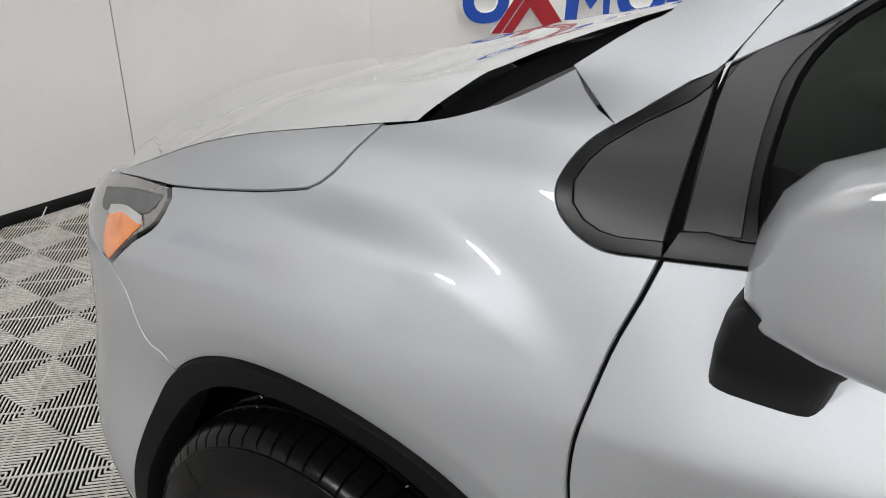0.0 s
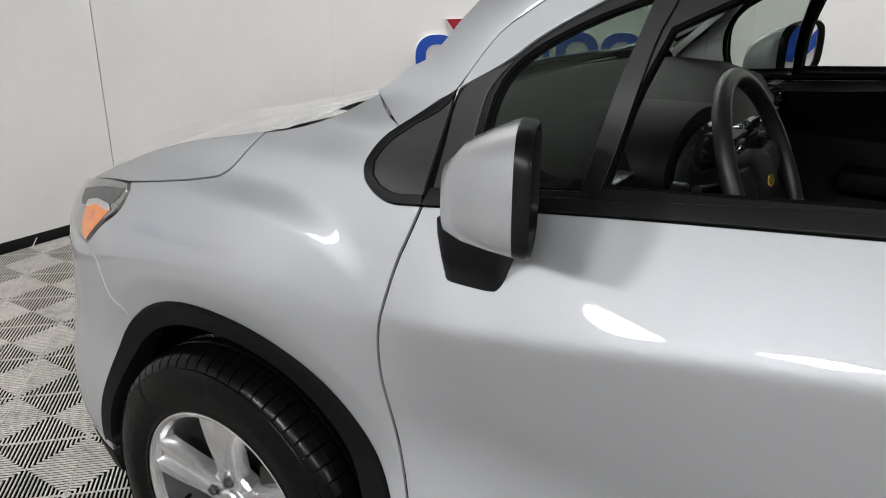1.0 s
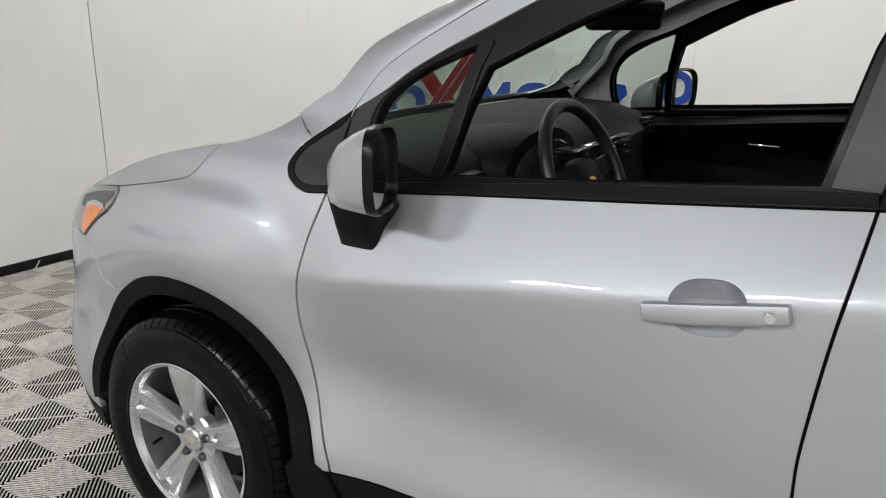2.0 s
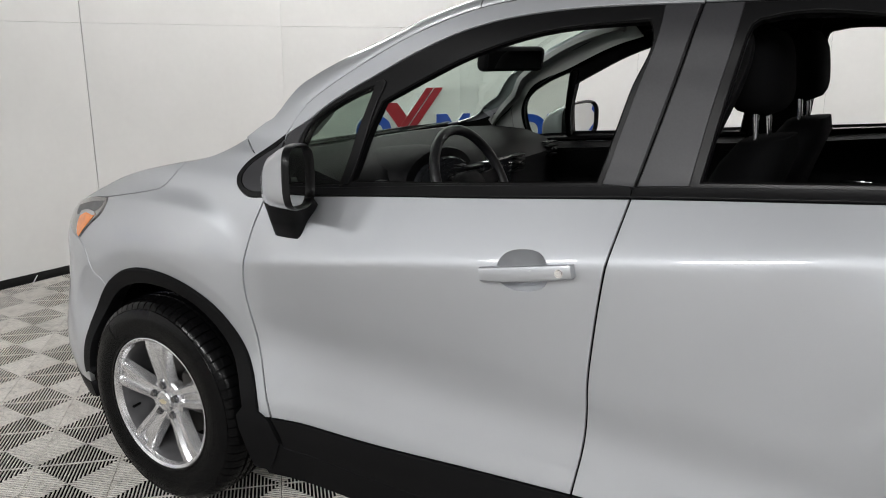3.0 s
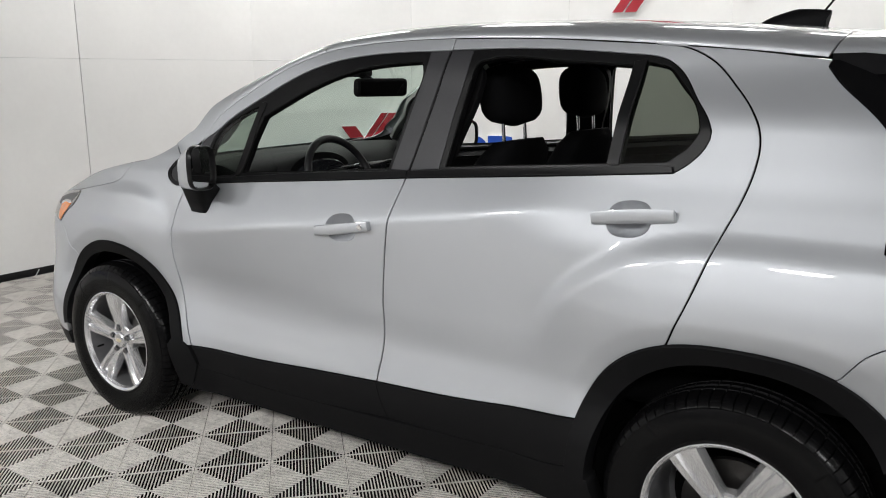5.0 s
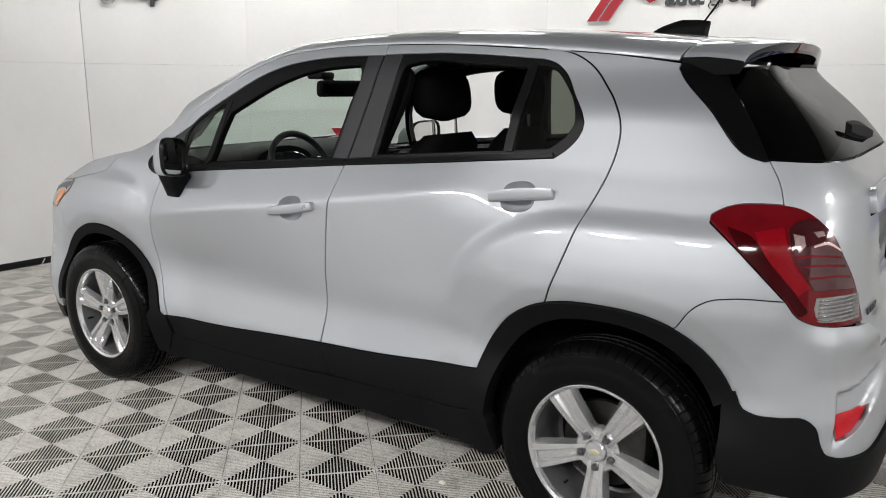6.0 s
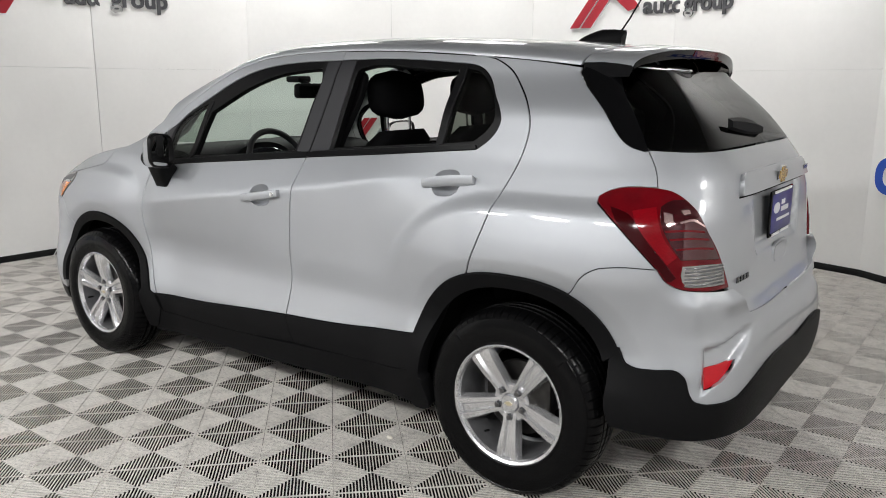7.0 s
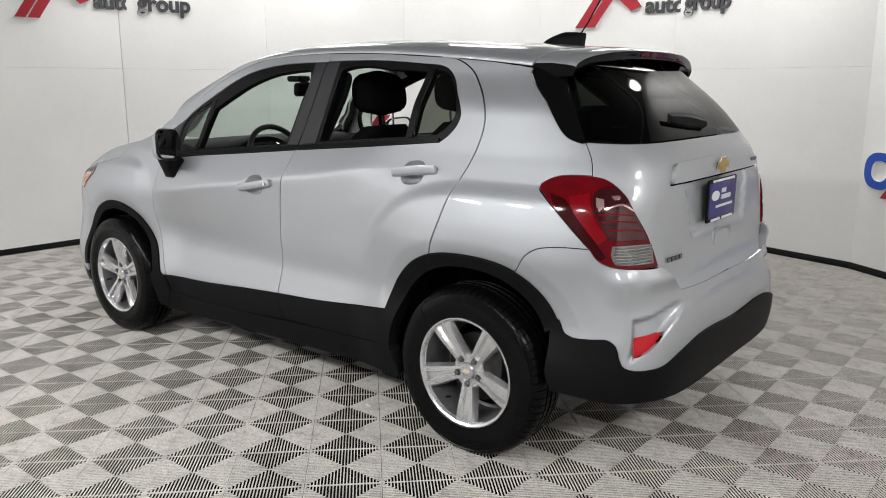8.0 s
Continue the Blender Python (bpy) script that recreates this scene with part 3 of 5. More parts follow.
def tile_mesh():
    """One tile: a rim and ribs that run from each edge to the diagonals, with open slots between."""
    bm = bmesh.new()
    h = TILE / 2 - 0.0009
    rim, pitch, wide = 0.0014, 0.0122, 0.0042

    def rib(p, q, r, s):
        lo, top = -0.0036, 0.0
        a = [bm.verts.new((*c, top)) for c in (p, q, r, s)]
        b = [bm.verts.new((*c, lo)) for c in (p, q, r, s)]
        bm.faces.new(a)
        for i in range(4):
            j = (i + 1) % 4
            bm.faces.new((a[j], a[i], b[i], b[j]))

    for k in range(4):
        c, s = ((1, 0), (0, 1), (-1, 0), (0, -1))[k]
        t = lambda x, y: (c * x - s * y, s * x + c * y)
        rib(t(-h, -h), t(h, -h), t(h - rim, -h + rim), t(-h + rim, -h + rim))
        n = int((h - rim) / pitch)
        for i in range(-n, n + 1):
            x0, x1 = i * pitch - wide / 2, i * pitch + wide / 2
            e0, e1 = -max(abs(x0), 0.001) - 0.001, -max(abs(x1), 0.001) - 0.001
            if min(-e0, -e1) > h - rim - 0.003:
                continue
            rib(t(x0, -h + rim), t(x1, -h + rim), t(x1, min(e1, -0.0)), t(x0, min(e0, -0.0)))
    me = bpy.data.meshes.new("tile")
    bm.to_mesh(me)
    bm.free()
    me.materials.append(TILEM)
    me.materials.append(SLOTSHADEM)
    # rib sides get the darker colour that stands in for slot shade
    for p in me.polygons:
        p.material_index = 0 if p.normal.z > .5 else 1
    return me


# ---- the car ----
car = tagged(new("car"), "silver compact crossover car with open front and rear side windows", "car")


ROOF_Z = curve([-.2, .0, .25, .362, .42, .446, .46, .48, .50, .54, .65, .815, 1.015, 1.19, 1.355, 1.54, 1.9, 2.2, 2.45, 2.675, 2.9],
               [.76, .90, 1.073, 1.153, 1.197, 1.214, 1.238, 1.270, 1.296, 1.327, 1.395, 1.48, 1.548, 1.571, 1.58, 1.583, 1.575, 1.556, 1.535, 1.512, 1.49])
ROOF_H = curve([-.2, .0, .25, .362, .6, 1.0, 1.5, 2.2, 2.67, 2.9], [.10, .09, .085, .092, .098, .074, .072, .080, .086, .09])
ROOF_N = 2.3


def top(u, q):
    """The surface over the roof line: q runs from the roof's edge (0) to its middle (1)."""
    u, q = np.broadcast_arrays(np.asarray(u, float), np.asarray(q, float))
    p = side(u, ROOF_Z(u))
    a = np.clip(q, 0, 1) * np.pi / 2
    c, s = np.maximum(np.cos(a), 0) ** (2 / ROOF_N), np.maximum(np.sin(a), 0) ** (2 / ROOF_N)
    return np.stack((p[..., 0] + .035 * smooth(2.2, 2.68, u) * s, p[..., 1] * c, p[..., 2] + ROOF_H(u) * s), -1)


def pillar(u, q):
    """The front pillar: q from the door's seam (0) to the windshield (1); its foot lies on the fender's skin."""
    u, q = np.broadcast_arrays(np.asarray(u, float), np.asarray(q, float))
    w = (1 - smooth(.36, .80, u))[..., None]
    return (1 - w) * top(u, q * .235) + w * side(u - .061 * q, ROOF_Z(u) + .045 * q)


def centre(z):
    return float(REAR(z) + halfwidth(REAR(z), z))


def front_centre(z):
    return float(FRONT(z) - halfwidth(FRONT(z), z))


DRIP_FRONT = [(.436, 1.047), (.439, 1.13), (.443, 1.19), (.447, 1.214), (.460, 1.238), (.480, 1.270), (.50, 1.296), (.54, 1.327), (.65, 1.395), (.815, 1.48), (1.015, 1.548), (1.19, 1.571), (1.355, 1.58), (1.54, 1.583)]
DRIP_TOP = [(1.54, 1.583), (1.735, 1.581), (1.9, 1.575), (2.056, 1.565), (2.2, 1.556)]
DRIP_REAR = [(2.2, 1.556), (2.297, 1.542), (2.368, 1.508), (2.442, 1.443), (2.495, 1.387), (2.522, 1.342), (2.531, 1.305), (2.529, 1.248), (2.508, 1.162), (2.475, 1.075), (2.448, .99), (2.42, .91), (2.393, .842), (2.376, .797)]
GAP_B = [(1.456, 1.143), (1.442, 1.04), (1.428, .94), (1.416, .833), (1.408, .735), (1.408, .65), (1.404, .57), (1.392, .48), (1.389, .455)]
GAP_B_UP = [(1.54, 1.583), (1.531, 1.517), (1.509, 1.403), (1.482, 1.275), (1.456, 1.143)]
GAP_F = [(.436, 1.047), (.425, 1.007), (.41, .962), (.396, .9), (.385, .84), (.382, .79), (.39, .715), (.408, .63), (.425, .555), (.445, .48), (.462, .43), (.468, .408)]
CLAD_F = [(.468, .408), (.82, .418), (1.125, .439), (1.389, .455)]
CLAD_R = [(1.389, .455), (1.7, .47), (1.9, .488), (2.127, .518)]
BELT_F = [(.436, 1.047), (.602, 1.066), (1.162, 1.116), (1.456, 1.143)]
BELT_R = [(1.456, 1.143), (1.93, 1.183), (2.106, 1.199), (2.324, 1.219)]
BELT_F_TOP = [(.50, 1.074), (.70, 1.094), (1.046, 1.130), (1.452, 1.163)]
BELT_R_TOP = [(1.460, 1.163), (1.93, 1.204), (2.135, 1.220), (2.32, 1.234)]
DLO_F = [(.447, 1.212), (.529, 1.263), (.56, 1.288), (.64, 1.337), (.732, 1.385), (.843, 1.441), (.952, 1.485), (1.057, 1.514), (1.161, 1.53), (1.262, 1.539), (1.361, 1.543), (1.537, 1.545)]
DLO_R = [(1.537, 1.545), (1.65, 1.547), (1.76, 1.548), (1.949, 1.541), (2.148, 1.526), (2.205, 1.521), (2.246, 1.51), (2.289, 1.481), (2.349, 1.409), (2.393, 1.355), (2.406, 1.323), (2.399, 1.293), (2.363, 1.247), (2.324, 1.219)]
WIN_F = outline(bend([(.705, 1.112), (1.05, 1.138), (1.372, 1.168)]), bend([(1.372, 1.168), (1.412, 1.362), (1.440, 1.490), (1.428, 1.513)]), bend([(1.428, 1.513), (1.323, 1.507), (1.174, 1.488), (1.072, 1.46), (.946, 1.413), (.85, 1.366), (.752, 1.315)]), bend([(.752, 1.315), (.722, 1.225), (.705, 1.112)]))
WIN_V = outline(bend([(.512, 1.085), (.680, 1.104)]), bend([(.680, 1.104), (.690, 1.20), (.727, 1.357)]), bend([(.727, 1.357), (.677, 1.338), (.592, 1.297), (.556, 1.274), (.524, 1.243), (.510, 1.215), (.503, 1.17), (.505, 1.11), (.512, 1.085)]))
WIN_R = outline(bend([(1.592, 1.186), (1.93, 1.214), (2.135, 1.232)]), bend([(2.135, 1.232), (2.150, 1.499)]), bend([(2.150, 1.499), (1.956, 1.511), (1.675, 1.517), (1.645, 1.508), (1.634, 1.480)]), bend([(1.634, 1.480), (1.612, 1.34), (1.592, 1.186)]))
WIN_Q = outline(bend([(2.168, 1.234), (2.300, 1.246)]), bend([(2.300, 1.246), (2.355, 1.290), (2.375, 1.329), (2.365, 1.369), (2.294, 1.458), (2.257, 1.490), (2.184, 1.508)]), bend([(2.184, 1.508), (2.168, 1.234)]))


def arch(cx, rx, rz, n, a0, a1, cz=.335, steps=48):
    """Part of a wheel arch from angle a0 to a1 in degrees, 0 to the rear, 90 at the top."""
    out = []
    for k in range(steps + 1):
        a = radians(a0 + (a1 - a0) * k / steps)
        c, s = math.cos(a), math.sin(a)
        out.append((cx + rx * math.copysign(abs(c) ** (2 / n), c), cz + rz * math.copysign(abs(s) ** (2 / n), s)))
    return out


def nearest(run, p):
    return min(range(len(run)), key=lambda i: math.dist(run[i], p))


def cut_run(run, a, b):
    i, j = nearest(run, a), nearest(run, b)
    return run[i:j + 1] if i <= j else run[j:i + 1][::-1]


ARCH_F = arch(.0, .432, .445, 2.1, -20, 190, steps=90)
ARCH_R = arch(2.558, .447, .476, 2.5, -20, 200, steps=90)
ARCH_F_IN = arch(.0, .386, .401, 2.1, -20, 190, steps=90)
ARCH_R_IN = arch(2.558, .388, .430, 2.3, -20, 200, steps=90)

SHUT = [(-.296, .975), (-.153, 1.0), (-.034, 1.023), (.008, 1.034), (.034, 1.054), (.061, 1.086), (.087, 1.114)]
CREST = [(.087, 1.114), (.17, 1.133), (.24, 1.160), (.301, 1.196)]
A_SEAM = [(.301, 1.196), (.329, 1.169), (.362, 1.151)]
TRI = [(.362, 1.151), (.338, 1.130), (.325, 1.110), (.320, 1.092), (.326, 1.073), (.343, 1.057), (.366, 1.046), (.436, 1.047)]
BUMP_SEAM = [(-.318, .703), (-.35, .712), (-.378, .744), (-.395, .779), (-.46, .817)]
LAMP_BACK = [(-.46, .817), (-.38, .872), (-.285, .945), (-.281, .96), (-.296, .975)]
TAIL_LOW = [(3.120, .888), (3.028, .956), (2.912, 1.04), (2.850, 1.078)]
TAIL_TOP = [(2.850, 1.078), (2.846, 1.090), (2.870, 1.110), (2.91, 1.124), (2.987, 1.131), (3.062, 1.130)]
TAIL_IN = [(3.062, 1.130), (3.12, 1.122), (3.185, 1.098), (3.27, 1.046), (3.35, .987), (3.425, .915), (3.475, .845), (3.489, .812)]
TAIL_BOT = [(3.489, .812), (3.40, .813), (3.30, .819), (3.215, .830), (3.160, .850), (3.120, .888)]
Q_SEAM = [(2.790, .785), (2.847, .853), (2.886, .874), (2.94, .884), (3.120, .888)]
G_OUT = [(2.985, 1.241), (2.926, 1.256), (2.80, 1.374), (2.675, 1.480), (2.664, 1.495), (2.672, 1.508)]
G_DIV = [(3.062, 1.130), (3.045, 1.179), (3.004, 1.243)]
BUMP_LOW = [(2.969, .605), (2.985, .575), (3.014, .565), (3.10, .564), (3.199, .563), (3.225, .548), (3.254, .496), (3.273, .477), (3.309, .466), (3.40, .460), (3.499, .466), (3.60, .497), (3.70, .520), (3.9, .522)]


def side_panels(flip):
    """All outer panels of one side."""
    f = {}
    front_door = panel("front_door", outline(bend(CLAD_F), bend(GAP_B[::-1]), bend(BELT_F[::-1]), bend(GAP_F)), SILVER, car, flip=flip, holes=[CUP_F], step=.04 if flip else .0115, gap=.0038)
    f["front_door"] = front_door
    panel("door_frame", outline(bend(DRIP_FRONT[2:]), bend([(1.54, 1.583), (1.537, 1.545)]), bend(DLO_F[::-1])), SILVER, front_door, flip=flip, step=.02)
    panel("window_surround", outline(bend(DLO_F), bend([(1.537, 1.545), (1.531, 1.517), (1.509, 1.403), (1.482, 1.275), (1.458, 1.163)]), bend(BELT_F_TOP[::-1]), bend([(.50, 1.074), (.445, 1.072)]), bend([(.445, 1.072), (.441, 1.13), (.447, 1.212)])), TRIM, front_door, flip=flip, holes=[WIN_F, WIN_V], step=.025, depth=.03, lift=-.004, label="black window surround")
    panel("pillar_cover", outline(bend([(1.388, 1.166), (1.428, 1.362), (1.456, 1.49), (1.458, 1.541)]), bend([(1.458, 1.541), (1.531, 1.542)]), bend([(1.531, 1.542), (1.526, 1.517), (1.504, 1.403), (1.477, 1.275), (1.455, 1.166)]), bend([(1.455, 1.166), (1.388, 1.166)])), APPL, front_door, flip=flip, step=.02, gap=0, lift=0, depth=.01, label="dark grey pillar cover")
    panel("sail_cover", outline(bend([(.449, 1.074), (.447, 1.130), (.453, 1.208), (.53, 1.257)]), bend([(.53, 1.257), (.512, 1.237), (.498, 1.215), (.491, 1.17), (.493, 1.11), (.498, 1.078)]), bend([(.498, 1.078), (.449, 1.074)])), APPL, front_door, flip=flip, step=.02, gap=0, lift=.0, depth=.01, label="dark grey corner cover")
    panel("belt_trim", outline(bend(BELT_F), bend([(1.456, 1.143), (1.452, 1.163)]), bend(BELT_F_TOP[::-1]), bend([(.50, 1.074), (.445, 1.070), (.436, 1.047)])), TRIM, front_door, flip=flip, step=.02, gap=.001, lift=.005, depth=.02, label="black belt trim")
    panel("quarter_glass", WIN_V, SIDEG, front_door, flip=flip, gap=-.004, lift=-.008, depth=.002, label="small fixed front glass").visible_shadow = False
    panel("window_seal", outline(bend([(.679, 1.100), (.689, 1.20), (.727, 1.361)]), bend([(.727, 1.361), (.752, 1.368), (.735, 1.300), (.722, 1.225), (.705, 1.105)])), TRIM, front_door, flip=flip, step=.02, gap=0, lift=.002, depth=.02, label="satin black window divider")
    rear_door = panel("rear_door", outline(bend(CLAD_R), cut_run(ARCH_R, (2.127, .518), (2.376, .797)), bend(DRIP_REAR[::-1]), bend(DRIP_TOP[::-1]), bend([(1.54, 1.583), (1.537, 1.545)]), bend(DLO_R), bend(BELT_R[::-1]), bend(GAP_B)), SILVER, car, flip=flip, holes=[CUP_R], step=.04 if flip else .0115, gap=.0038)
    f["rear_door"] = rear_door
    panel("window_surround", outline(bend(DLO_R), bend([(2.324, 1.219), (2.32, 1.234)]), bend(BELT_R_TOP[::-1]), bend([(1.460, 1.163), (1.484, 1.275), (1.511, 1.403), (1.533, 1.517), (1.537, 1.545)])), TRIM, rear_door, flip=flip, holes=[WIN_R, WIN_Q], step=.025, depth=.03, lift=-.004, label="black window surround")
    panel("pillar_cover", outline(bend([(1.466, 1.168), (1.489, 1.275), (1.516, 1.403), (1.537, 1.517), (1.542, 1.542)]), bend([(1.542, 1.542), (1.618, 1.543)]), bend([(1.618, 1.543), (1.612, 1.48), (1.590, 1.34), (1.570, 1.178)]), bend([(1.570, 1.178), (1.466, 1.168)])), APPL, rear_door, flip=flip, step=.02, gap=0, lift=0, depth=.01, label="dark grey pillar cover")
    panel("belt_trim", outline(bend(BELT_R), bend([(2.324, 1.219), (2.32, 1.234)]), bend(BELT_R_TOP[::-1]), bend([(1.460, 1.163), (1.456, 1.143)])), TRIM, rear_door, flip=flip, step=.02, gap=.001, lift=.005, depth=.02, label="black belt trim")
    panel("quarter_glass", WIN_Q, QUARG, rear_door, flip=flip, gap=-.004, lift=-.006, depth=.002, label="dark tinted fixed rear glass").visible_shadow = False
    panel("window_seal", outline(bend([(2.136, 1.228), (2.153, 1.505)]), bend([(2.153, 1.505), (2.184, 1.512)]), bend([(2.184, 1.512), (2.168, 1.230)])), TRIM, rear_door, flip=flip, step=.02, gap=0, lift=.002, depth=.02, label="satin black window divider")
    quarter = panel("quarter_panel", outline(cut_run(ARCH_R, (2.376, .797), (2.790, .785)), bend(Q_SEAM), bend(TAIL_LOW), bend(TAIL_TOP), bend(G_DIV), bend(G_OUT), bend([(2.672, 1.508), (2.45, 1.535), (2.2, 1.556)]), bend(DRIP_REAR)), SILVER, car, flip=flip, step=.04 if flip else .0115, gap=.0038)
    panel("pillar_cover", outline(bend(G_OUT[::-1]), bend([(2.985, 1.241), (3.004, 1.243)]), bend([(3.004, 1.243), (2.936, 1.354), (2.85, 1.462), (2.84, 1.49)]), bend([(2.84, 1.49), (2.76, 1.505), (2.672, 1.508)])), GLOSSB, car, flip=flip, step=.02, label="gloss black rear pillar cover")
    fender = panel("front_fender", outline(bend(GAP_F), cut_run(ARCH_F, (.43, .41), (-.318, .703)), bend(BUMP_SEAM), bend(LAMP_BACK), bend(SHUT), bend(CREST), bend(A_SEAM), bend(TRI, .006)), SILVER, car, flip=flip, step=.04 if flip else .0115, gap=.0038)
    panel("mirror_corner", outline(bend(TRI[::-1], .006), bend([(.362, 1.151), (.445, 1.210)]), bend([(.441, 1.205), (.435, 1.13), (.434, 1.052)])), APPL, fender, flip=flip, step=.02, label="black triangular corner cover")
    panel("seal", outline(bend(TRI[::-1], .006), bend([(.362, 1.151), (.445, 1.210)]), bend([(.445, 1.210), (.44, 1.198), (.375, 1.147), (.347, 1.122), (.337, 1.105), (.334, 1.092), (.340, 1.077), (.352, 1.066), (.372, 1.058), (.434, 1.060)]), bend([(.434, 1.060), (.436, 1.047)])), TRIM, fender, flip=flip, step=.02, gap=.0005, lift=.004, depth=.01, label="black rubber edge")
    panel("a_pillar", outline(bend([(.357, 0), (1.0, 0)]), bend([(1.0, 0), (1.0, 1)], .1), bend([(1.0, 1), (.357, 1)]), bend([(.357, 1), (.357, 0)], .1)), SILVER, car, surface=pillar, flip=flip, step=.025, depth=.03, open_at=lambda p: p[0] > .99)
    panel("door_cladding", outline(bend([(.506, .319), (.8, .312), (1.1, .318), (1.443, .340)]), bend([(1.443, .340), (1.41, .404), (1.389, .455)]), bend(CLAD_F[::-1]), bend([(.468, .408), (.486, .386), (.506, .319)])), BLACKP, car, flip=flip, step=.03, lift=.006, label="black plastic front door cladding")
    panel("door_cladding", outline(bend([(1.443, .340), (1.7, .344), (2.08, .372), (2.135, .385)]), bend([(2.135, .385), (2.127, .518)]), bend(CLAD_R[::-1]), bend([(1.389, .455), (1.41, .404), (1.443, .340)])), BLACKP, car, flip=flip, step=.03, lift=.006, label="black plastic rear door cladding")
    panel("sill", outline(bend([(.42, .205), (1.3, .215), (2.16, .235)]), bend([(2.16, .235), (2.135, .385)]), bend([(2.135, .385), (2.08, .370), (1.7, .342), (1.1, .316), (.8, .310), (.506, .317)]), bend([(.506, .317), (.44, .38), (.40, .30), (.42, .205)])), BLACKP, car, flip=flip, step=.03, lift=.004, depth=.05, label="black plastic sill")
    af = outline(cut_run(ARCH_F, (.42, .42), (-.43, .36))[::1], bend([(-.43, .36), (-.365, .36)]), cut_run(ARCH_F_IN, (-.37, .36), (.36, .42)), [(.356, .40), (.362, .36), (.372, .29), (.383, .232)], [(.40, .226), (.438, .230)], [(.452, .255), (.475, .30), (.492, .335)], [(.478, .37), (.462, .40), (.43, .42)])
    panel("wheel_arch", af, BLACKP, car, flip=flip, step=.025, gap=.0, lift=.010, depth=.06, label="black plastic front wheel arch flare")
    ar = outline(cut_run(ARCH_R_IN, (2.928, .575), (2.18, .36)), bend([(2.18, .36), (2.20, .24), (2.13, .23), (2.11, .36)]), cut_run(ARCH_R, (2.111, .36), (2.963, .618)), bend([(2.963, .618), (2.930, .578)]))
    panel("wheel_arch", ar, BLACKP, car, flip=flip, step=.025, gap=.0, lift=.010, depth=.06, label="black plastic rear wheel arch flare")
    panel("pillar_seal", outline(bend([(u - .014, z) for u, z in DRIP_FRONT[1:8]]), bend([(u + .014, z) for u, z in DRIP_FRONT[1:8]][::-1])), DARK, car, flip=flip, step=.02, gap=0, lift=-.012, depth=.004, label="black pillar seal")
    # black sheet close behind the gaps stands in for their shade; cabin-side trim
    panel("inner_shell", outline(bend([(.45, .36), (2.13, .40)]), cut_run(ARCH_R, (2.12, .42), (2.83, .75)), bend([(2.83, .75), (3.12, .84), (3.05, 1.0), (2.9, 1.1), (2.98, 1.24), (2.80, 1.37), (2.67, 1.47), (2.62, 1.50)]), bend([(2.62, 1.50), (2.2, 1.556), (1.9, 1.574)]), bend([(1.9, 1.574), (1.54, 1.582), (1.19, 1.570), (1.015, 1.547), (.815, 1.479), (.54, 1.324), (.45, 1.23), (.3, 1.15), (.1, 1.10), (-.2, .99), (-.28, .96), (-.4, .80), (-.33, .70)]), cut_run(ARCH_F, (-.33, .70), (.43, .40))), DARK, car, flip=flip, holes=[WIN_F, WIN_V, WIN_R, WIN_Q, ring_at(1.250, .970, .066, .052, .10), ring_at(2.230, 1.095, .068, .052, .10)], step=.03, gap=-.002, lift=-.007, depth=.004, label="black inner body shell that stands in for gap shade")
    return f


def ring_at(cx, cz, rx, rz, tilt=0.0, n=32, power=2.6):
    c, s = math.cos(tilt), math.sin(tilt)
    return [(cx + x * c - z * s, cz + x * s + z * c) for x, z in ellipse(0, 0, rx, rz, n, power)]


CUP_F = ring_at(1.250, .970, .058, .044, .10)
CUP_R = ring_at(2.230, 1.095, .060, .044, .10)
DOORS = [side_panels(False), side_panels(True)]


